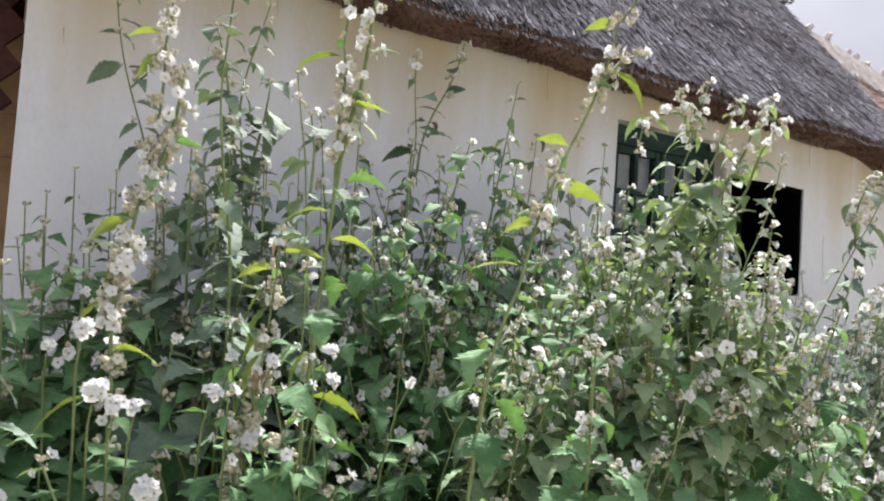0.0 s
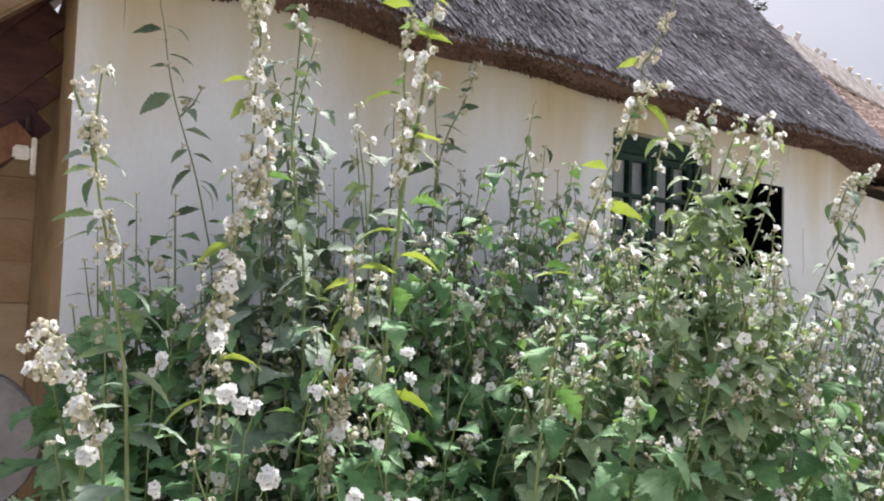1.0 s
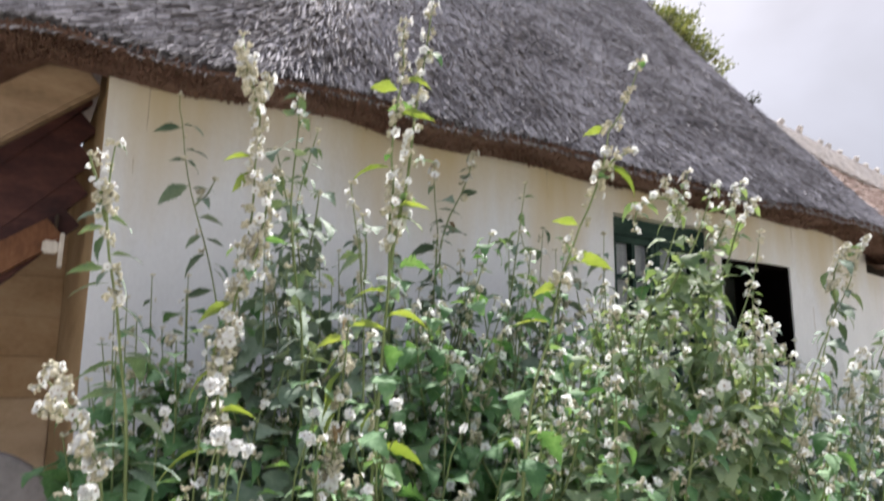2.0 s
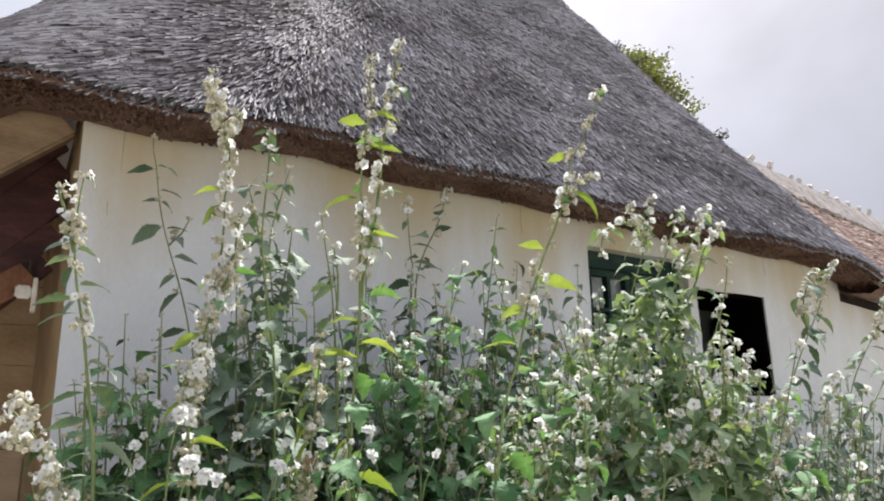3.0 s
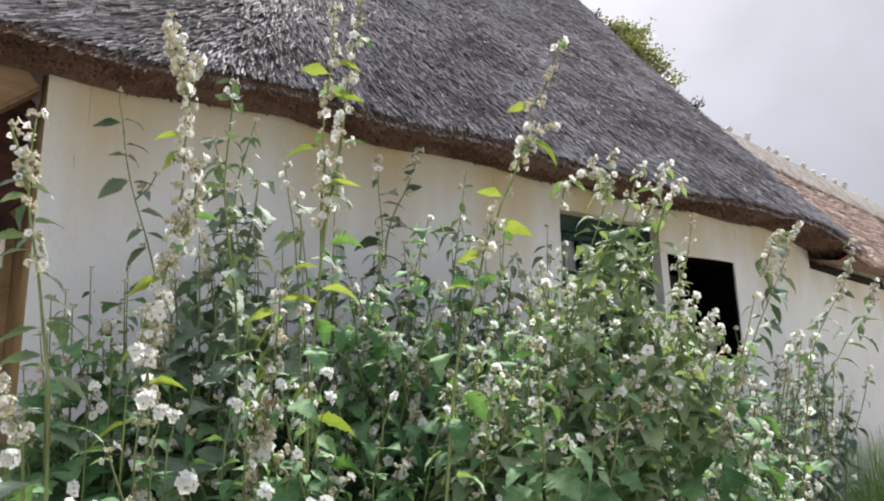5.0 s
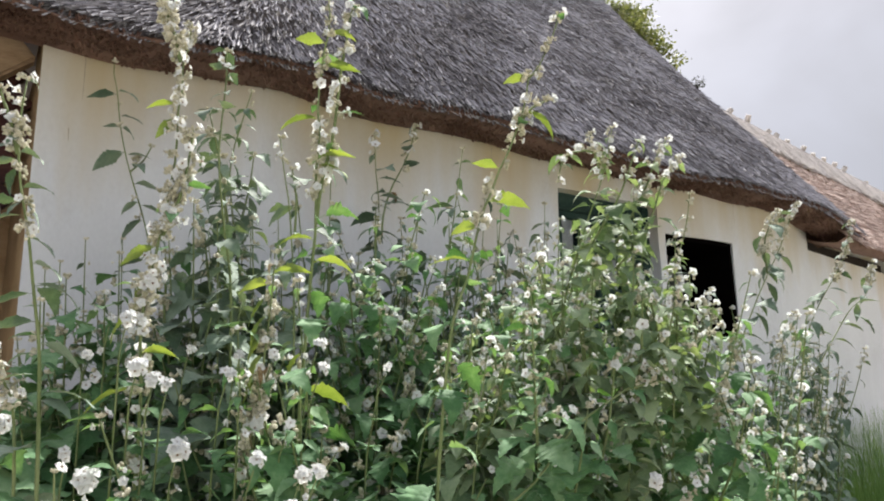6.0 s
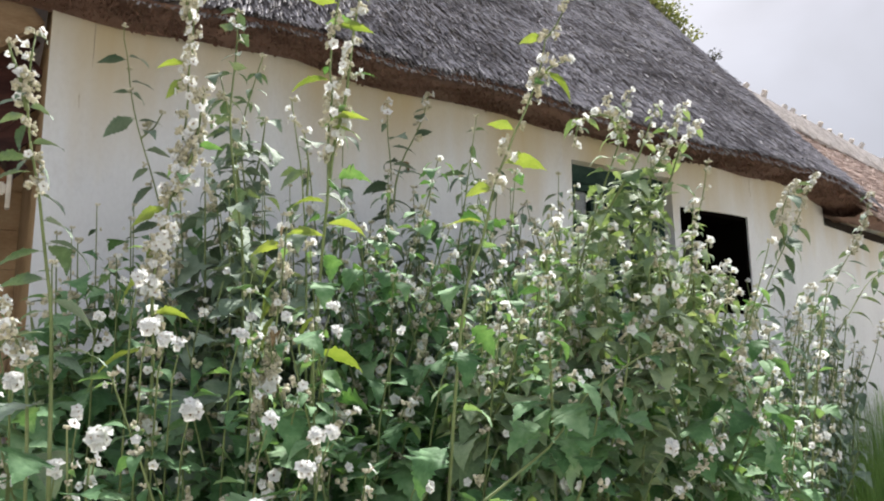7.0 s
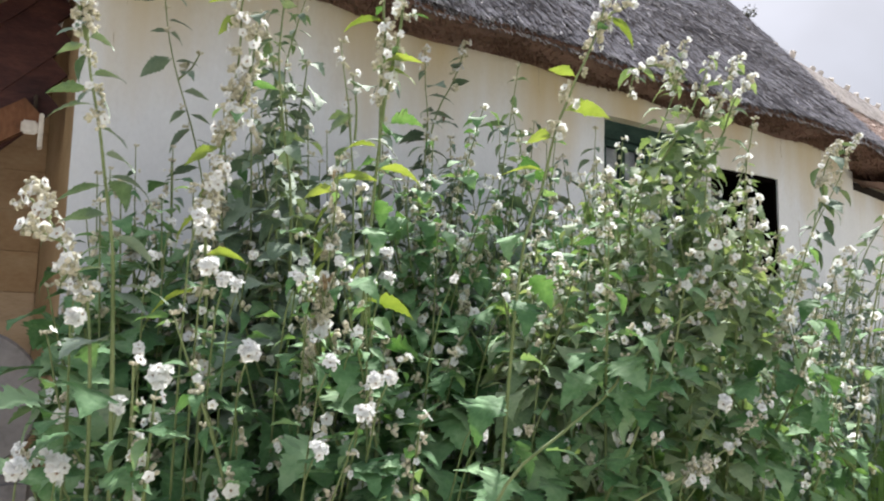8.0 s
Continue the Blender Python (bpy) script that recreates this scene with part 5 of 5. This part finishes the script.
mallow([[(0.40, -1.30, -0.03), (0.46, -1.32, 0.66), (0.62, -1.33, 1.02), (0.75, -1.33, 1.10), (0.88, -1.33, 1.135), (0.98, -1.33, 1.17), (1.06, -1.33, 1.215), (1.13, -1.32, 1.26)]], 18,
       "leaning mallow spike thick with cream flowers and calyces", G, bloom_z=1.12, blooms=0.9, buds=2.2, narrow=0.8, broad=0.7, thick=0.0036, size=0.85, tips=3)

for k, (x, y, h) in enumerate(((0.86, -1.10, 1.58), (0.98, -1.18, 1.68), (1.06, -1.06, 1.80), (1.16, -1.14, 1.86), (1.28, -1.05, 1.80), (0.74, -1.08, 1.56),
                               (0.92, -0.98, 1.62), (1.10, -0.95, 1.84), (1.22, -1.20, 1.76), (1.04, -1.24, 1.70), (1.36, -1.12, 1.70))):
    rk = random.Random(500 + k)
    mallow([[(x - 0.08, y + 0.05, -0.03), (x - 0.05, y + 0.03, h * 0.5), (x - 0.02, y, h * 0.8), (x, y - 0.02, h)]]
           + [[(x - 0.02, y, h * 0.8), (x + 0.06 * math.cos(a), y + 0.05 * math.sin(a), h * 0.87), (x + 0.10 * math.cos(a), y + 0.09 * math.sin(a), h * 0.95)] for a in (rk.uniform(0, 6), rk.uniform(0, 6), rk.uniform(0, 6))],
           520 + k, "branching mallow with yellow-green leaves and white flower tips", G, leaf="lit", tips=2, bloom_z=h - 0.2, blooms=0.35, buds=0.9, narrow=3.4, broad=3.4, lush=0.3, low=0.14, size=0.70, node=0.030, bloom_node=0.024, joined=True)

for k, (x, y, h) in enumerate(((0.02, -0.72, 1.60), (0.08, -0.52, 1.68), (0.14, -0.66, 1.63), (0.20, -0.42, 1.76), (0.27, -0.60, 1.72), (0.05, -0.36, 1.72))):
    rk = random.Random(840 + k)
    runs = [[(x + 0.03, y, -0.03), (x + 0.02, y, h * 0.5), (x, y, h * 0.8), (x - 0.02, y - 0.01, h)]]
    for q in range(2):
        a = rk.uniform(0, math.tau)
        runs.append([(x, y, h * 0.72), (x + 0.06 * math.cos(a), y + 0.05 * math.sin(a), h * 0.80), (x + 0.11 * math.cos(a), y + 0.08 * math.sin(a), h * 0.9)])
    mallow(runs, 850 + k, "leafy dark mallow among the tall stalks", G, bloom_z=h - 0.14, blooms=0.2, buds=0.5, narrow=1.6, broad=2.2, lush=0.5, size=1.12, node=0.045, bloom_node=0.035, low=0.2)

# dark leafy plants behind the tall flower stalks, and thin sprigs against the white wall
for k, (x, y, h, full) in enumerate(((0.269, -0.75, 1.824, 1), (0.347, -0.70, 1.892, 1), (0.427, -0.66, 1.826, 1), (0.228, -0.70, 1.719, 1), (0.521, -0.60, 1.737, 1), (0.31, -0.80, 1.70, 1),
                                     (0.197, -0.35, 1.813, 0), (0.119, -0.30, 1.814, 0), (0.071, -0.25, 1.76, 0), (0.62, -0.30, 1.93, 0), (0.70, -0.26, 1.88, 0))):
    rk = random.Random(610 + k)
    runs = [[(x + 0.05, y + 0.02, -0.03), (x + 0.04, y + 0.01, h * 0.5), (x + 0.015, y, h * 0.82), (x, y, h)]]
    for q in range(2 if full else 1):
        a = rk.uniform(0, math.tau)
        b = rk.uniform(0.70, 0.80)
        runs.append([(x + 0.03, y, h * b), (x + 0.03 + 0.05 * math.cos(a), y + 0.04 * math.sin(a), h * (b + 0.06)), (x + 0.03 + 0.08 * math.cos(a), y + 0.06 * math.sin(a), h * (b + 0.15))])
    if full:
        mallow(runs, 630 + k, "leafy dark mallow among the tall stalks", G, leaf="shady", bloom_z=h - 0.10, blooms=0.3, buds=0.6, narrow=1.2, broad=2.6, lush=0.4, size=1.3, node=0.045, bloom_node=0.03, low=0.12, petal=0.75)
    else:
        mallow(runs, 630 + k, "thin mallow sprig with small dark leaves by the wall", G, leaf="shady", bloom_z=h - 0.30, blooms=0.12, buds=0.9, narrow=1.0, broad=1.6, size=0.85, thick=0.0022, node=0.05, bloom_node=0.03, petal=0.7)

rw = random.Random(31)
for k in range(10):
    x = 0.46 + 0.135 * k + rw.uniform(-0.03, 0.03)
    y = rw.uniform(-0.46, -0.24)
    h = rw.uniform(1.80, 2.10) - (0.08 if k < 2 else 0.0)
    lx = rw.uniform(-0.06, 0.09)
    runs = [[(x, y, -0.03), (x + lx * 0.3, y, h * 0.5), (x + lx * 0.7, y - 0.01, h * 0.82), (x + lx, y - 0.02, h)]]
    for q in range(2):
        a = rw.uniform(0, math.tau)
        runs.append([(x + lx * 0.6, y, h * 0.76), (x + lx + 0.07 * math.cos(a), y + 0.03 * math.sin(a), h * 0.83), (x + lx + 0.12 * math.cos(a), y + 0.05 * math.sin(a), h * rw.uniform(0.9, 0.96))])
    mallow(runs, 700 + k, "slim dark mallow with hanging leaves close to the wall", G, leaf="shady", bloom_z=h - 0.45, blooms=0.14, buds=0.35, narrow=2.0, broad=2.2, lush=0.2,
           size=1.28, thick=0.003, node=0.05, bloom_node=0.045, joined=True, low=0.15)

# the dense stand between them
rp = random.Random(77)
spots = []
tries = 0
while len(spots) < 114 and tries < 9000:
    tries += 1
    x = rp.uniform(0.03, 3.3)
    front_y = -1.08 - 0.22 * min(1.0, max(0.0, (x - 0.2) / 0.7)) + 0.26 * max(0.0, x - 1.4)
    y = rp.uniform(front_y, -0.16)
    if x > 1.55 and y < -0.86 + (x - 2.12) * 0.42:
        continue
    if all((x - a) ** 2 + (y - b) ** 2 > 0.108 ** 2 for a, b in spots):
        spots.append((x, y))
for i, (x, y) in enumerate(spots):
    depth = (-0.16 - y)
    h = 1.46 + 0.26 * rp.random() + 0.10 * math.exp(-((x - 1.25) / 0.5) ** 2) + 0.10 * min(1, x / 1.5) + (0.12 if depth < 0.5 else 0.0)
    if x < 0.25:
        h -= 0.10
    if x > 1.35:
        h -= 0.16
    if y < -0.95:
        h -= 0.12
    lean = Vector((rp.gauss(0.02, 0.07), rp.gauss(-0.03, 0.05), 0))
    tip = (x + lean.x * 2, y + lean.y * 2, h)
    run = [(x, y, -0.03), (x + lean.x * 0.3, y + lean.y * 0.3, h * 0.5), (x + lean.x, y + lean.y, h * 0.8), tip]
    forks = []
    for k in range(2 if rp.random() < 0.75 else 1):
        a = rp.uniform(0, math.tau)
        b = rp.uniform(0.62, 0.78)
        sx, sy = x + lean.x * b, y + lean.y * b
        forks.append([(sx, sy, h * b), (sx + 0.09 * math.cos(a), sy + 0.07 * math.sin(a), h * (b + 0.08)), (sx + 0.15 * math.cos(a), sy + 0.12 * math.sin(a), h * (b + 0.19))])
    back = y > -0.72 or x > 1.5
    wall_side = y > -0.45
    mallow([run] + forks, 200 + i, "bushy mallow, broad toothed leaves below and white flowers above", G, leaf="shady" if wall_side or x > 1.9 else "", tips=1,
           bloom_z=h - rp.uniform(0.20, 0.42), blooms=0.22 if wall_side else 0.5, buds=0.8, narrow=1.7, broad=2.6 if back else 2.1, lush=0.30, from_z=0.72,
           size=rp.uniform(0.74, 1.05) * (0.84 if x > 1.4 else 1.0), thick=0.0034, node=0.037, bloom_node=0.030, joined=back, low=0.25 if wall_side else 0.62)

# single flowers and small bunches low in front
for x, y, z, sc, k, many in ((0.049, -1.12, 1.299, 1.25, 1, 6), (0.026, -1.12, 1.190, 0.9, 2, 5), (0.021, -1.12, 1.336, 0.75, 4, 4), (0.174, -1.12, 1.335, 1.15, 5, 7), (-0.003, -1.12, 1.261, 0.9, 1, 5),
                             (-0.117, -1.12, 1.184, 1.0, 2, 6), (-0.072, -1.12, 1.184, 1.1, 4, 6), (0.088, -1.12, 1.529, 0.9, 6, 5),
                             (0.335, -1.22, 1.298, 0.95, 5, 5), (0.362, -1.22, 1.303, 0.95, 1, 4), (0.262, -1.22, 1.320, 0.9, 6, 5), (0.318, -1.22, 1.248, 1.0, 2, 6), (0.247, -1.22, 1.200, 1.0, 1, 5),
                             (0.532, -1.22, 1.209, 0.85, 4, 3), (0.524, -1.22, 1.241, 0.8, 5, 3), (0.685, -1.22, 1.283, 0.8, 0, 1), (0.351, -1.12, 1.368, 1.0, 0, 1), (0.647, -1.12, 1.431, 0.9, 3, 2),
                             (0.536, -1.12, 1.466, 0.9, 0, 2), (0.751, -1.12, 1.189, 0.9, 4, 3), (0.942, -1.36, 1.259, 1.1, 5, 6), (0.880, -1.36, 1.130, 0.9, 1, 4),
                             (0.107, -1.12, 1.458, 1.0, 1, 6), (0.132, -1.12, 1.440, 0.9, 4, 5), (0.158, -1.10, 1.432, 0.85, 2, 4), (0.251, -1.10, 1.449, 0.9, 5, 5), (0.346, -1.05, 1.488, 0.8, 6, 4),
                             (0.418, -1.08, 1.504, 0.85, 1, 5), (0.423, -1.08, 1.461, 0.9, 2, 4), (0.302, -1.00, 1.486, 0.75, 5, 4), (-0.064, -1.10, 1.425, 0.95, 4, 7), (-0.060, -1.08, 1.380, 0.95, 2, 6),
                             (0.278, -0.90, 1.578, 0.7, 1, 3), (0.495, -0.80, 1.611, 0.7, 6, 3), (0.065, -0.90, 1.490, 0.75, 5, 4), (0.114, -0.80, 1.563, 0.65, 2, 3), (0.238, -0.90, 1.505, 0.75, 1, 3)):
    pl = tagged(empty("mallow_sprig", (x, y + 0.03, 0)), "low mallow sprig ending in white flowers", "mallow", G)
    V, F = tube([Vector((0.02, 0.16, 0)), Vector((0.02, 0.14, z * 0.6)), Vector((0.01, 0.07, z - 0.16)), Vector((0, 0.01, z - 0.05)), Vector((0, -0.022, z - 0.012))], [0.0024, 0.0022, 0.0018, 0.0014, 0.0011])
    raw("stem", V, F, M_STEM, pl, "", True)
    for j in range(many):
        d = Vector((0.75 * math.cos(j * 1.26 + x * 40), -0.8, 0.35 + 0.75 * math.sin(j * 1.26 + x * 40))) if j else Vector((-0.2, -1, 0.4))
        put_up("flower", FLOWERS[(k + 2 * j) % 7 if many > 1 else k], pl, Vector((0, -0.03, z)) + d * (0.010 * sc), d, sc * (0.75 if many > 1 else 1.0))
    for a in range(4):
        put("leaf", BROAD[a % 5], pl, Vector((0.005, 0.04 + 0.03 * a, z - 0.10 - 0.05 * a)), Vector((math.cos(a * 2.4 + x * 9), math.sin(a * 2.4 + x * 9), 0.2)), 0.2, 0.8)

# ---- tall grass beyond the mallows ----
V, F = [], []
rg = random.Random(9)
for _ in range(6500):
    x = 1.72 + 2.7 * rg.random() ** 0.8
    y = rg.uniform(-1.15, -0.80 + (x - 2.12) * 0.45)
    h = rg.uniform(0.82, 1.0) + 0.20 * min(2.0, x - 2.0)
    a = rg.uniform(0, math.tau)
    bend = rg.uniform(0.05, 0.30)
    w = rg.uniform(0.002, 0.0045)
    d = Vector((math.cos(a), math.sin(a), 0))
    s = Vector((-d.y, d.x, 0)) * w
    b = len(V)
    for t in (0, 0.35, 0.7, 1.0):
        c = Vector((x, y, -0.02)) + d * (bend * t * t) + Vector((0, 0, h * t * (1 - 0.12 * t * bend)))
        V += [c - s * (1 - t * 0.9), c + s * (1 - t * 0.9)]
    for k in range(3):
        F.append((b + 2 * k, b + 2 * k + 1, b + 2 * k + 3, b + 2 * k + 2))
tagged(raw("tall_grass", V, F, M_GRASS), "tall soft green grass beside the mallows", "grass", kind="stuff")

# ---- weeds rooted on the edge of the thatch ----
for s0, sz in ((0.74, 0.075), (1.45, 0.09), (1.62, 0.07)):
    c, up, out = roof_point(0.004, s0, 0.0)
    rt = random.Random(int(s0 * 100))
    V, F = [], []
    for _ in range(90):
        d = (out * 0.9 + Vector((rt.gauss(0.25, 0.5), rt.gauss(0, 0.5), rt.gauss(0.2, 0.4)))).normalized()
        p = d * sz * rt.uniform(0.15, 1.0)
        e = Vector((rt.gauss(0, 1), rt.gauss(0, 1), rt.gauss(0, 0.6))).normalized()
        f = e.orthogonal().normalized()
        b = len(V)
        V += [p, p + e * 0.014 + f * 0.007, p + e * 0.03, p + e * 0.014 - f * 0.007]
        F.append((b, b + 1, b + 2, b + 3))
    weed = tagged(raw("roof_weed", V, F, M_WEED), "small dark weed tuft rooted on the edge of the thatch", "weed", "weeds on the thatch", kind="stuff")
    weed.location = c - out * 0.005

# ---- tree behind the roof ----
tree = tagged(empty("tree", (7.60, 4.92, 0.22)), "leafy green tree showing over the thatched roof", "tree")
rt = random.Random(12)
limbs = [[(0, 0, -0.35), (0.05, 0.02, 2.4), (-0.05, 0.05, 4.8), (0.05, 0.0, 6.6)]]
for k in range(9):
    z = rt.uniform(4.6, 6.35)
    a = rt.uniform(0, math.tau)
    ln = rt.uniform(0.4, 0.75)
    limbs.append([(0, 0.03, z), (ln * 0.5 * math.cos(a), ln * 0.5 * math.sin(a), z + 0.45), (ln * math.cos(a), ln * math.sin(a), z + 0.7)])
for i, lb in enumerate(limbs):
    run = spline(lb, 0.15)
    V, F = tube(run, [(0.13 if i == 0 else 0.035) * (1 - j / len(run)) + 0.008 for j in range(len(run))], 8)
    raw("trunk" if i == 0 else "limb", V, F, M_BARK, tree, "", True)
V, F = [], []
for _ in range(420):
    lb = rt.choice(limbs[1:])
    e = Vector(lb[-1]) + (Vector(lb[1]) - Vector(lb[-1])) * rt.uniform(-0.1, 0.9)
    c = e + Vector((rt.gauss(0, 0.16), rt.gauss(0, 0.16), rt.gauss(0.08, 0.16)))
    for _ in range(60):
        p = c + Vector((rt.gauss(0, 0.075), rt.gauss(0, 0.075), rt.gauss(0, 0.055)))
        d = Vector((rt.gauss(0, 1), rt.gauss(0, 1), rt.gauss(-0.2, 0.5))).normalized()
        s = d.orthogonal().normalized()
        s = Matrix.Rotation(rt.uniform(0, 6), 3, d) @ s
        L, w = rt.uniform(0.04, 0.075), rt.uniform(0.012, 0.022)
        b = len(V)
        V += [p, p + d * L * 0.45 + s * w, p + d * L, p + d * L * 0.45 - s * w]
        F.append((b, b + 1, b + 2, b + 3))
raw("crown", V, F, M_TREE, tree)
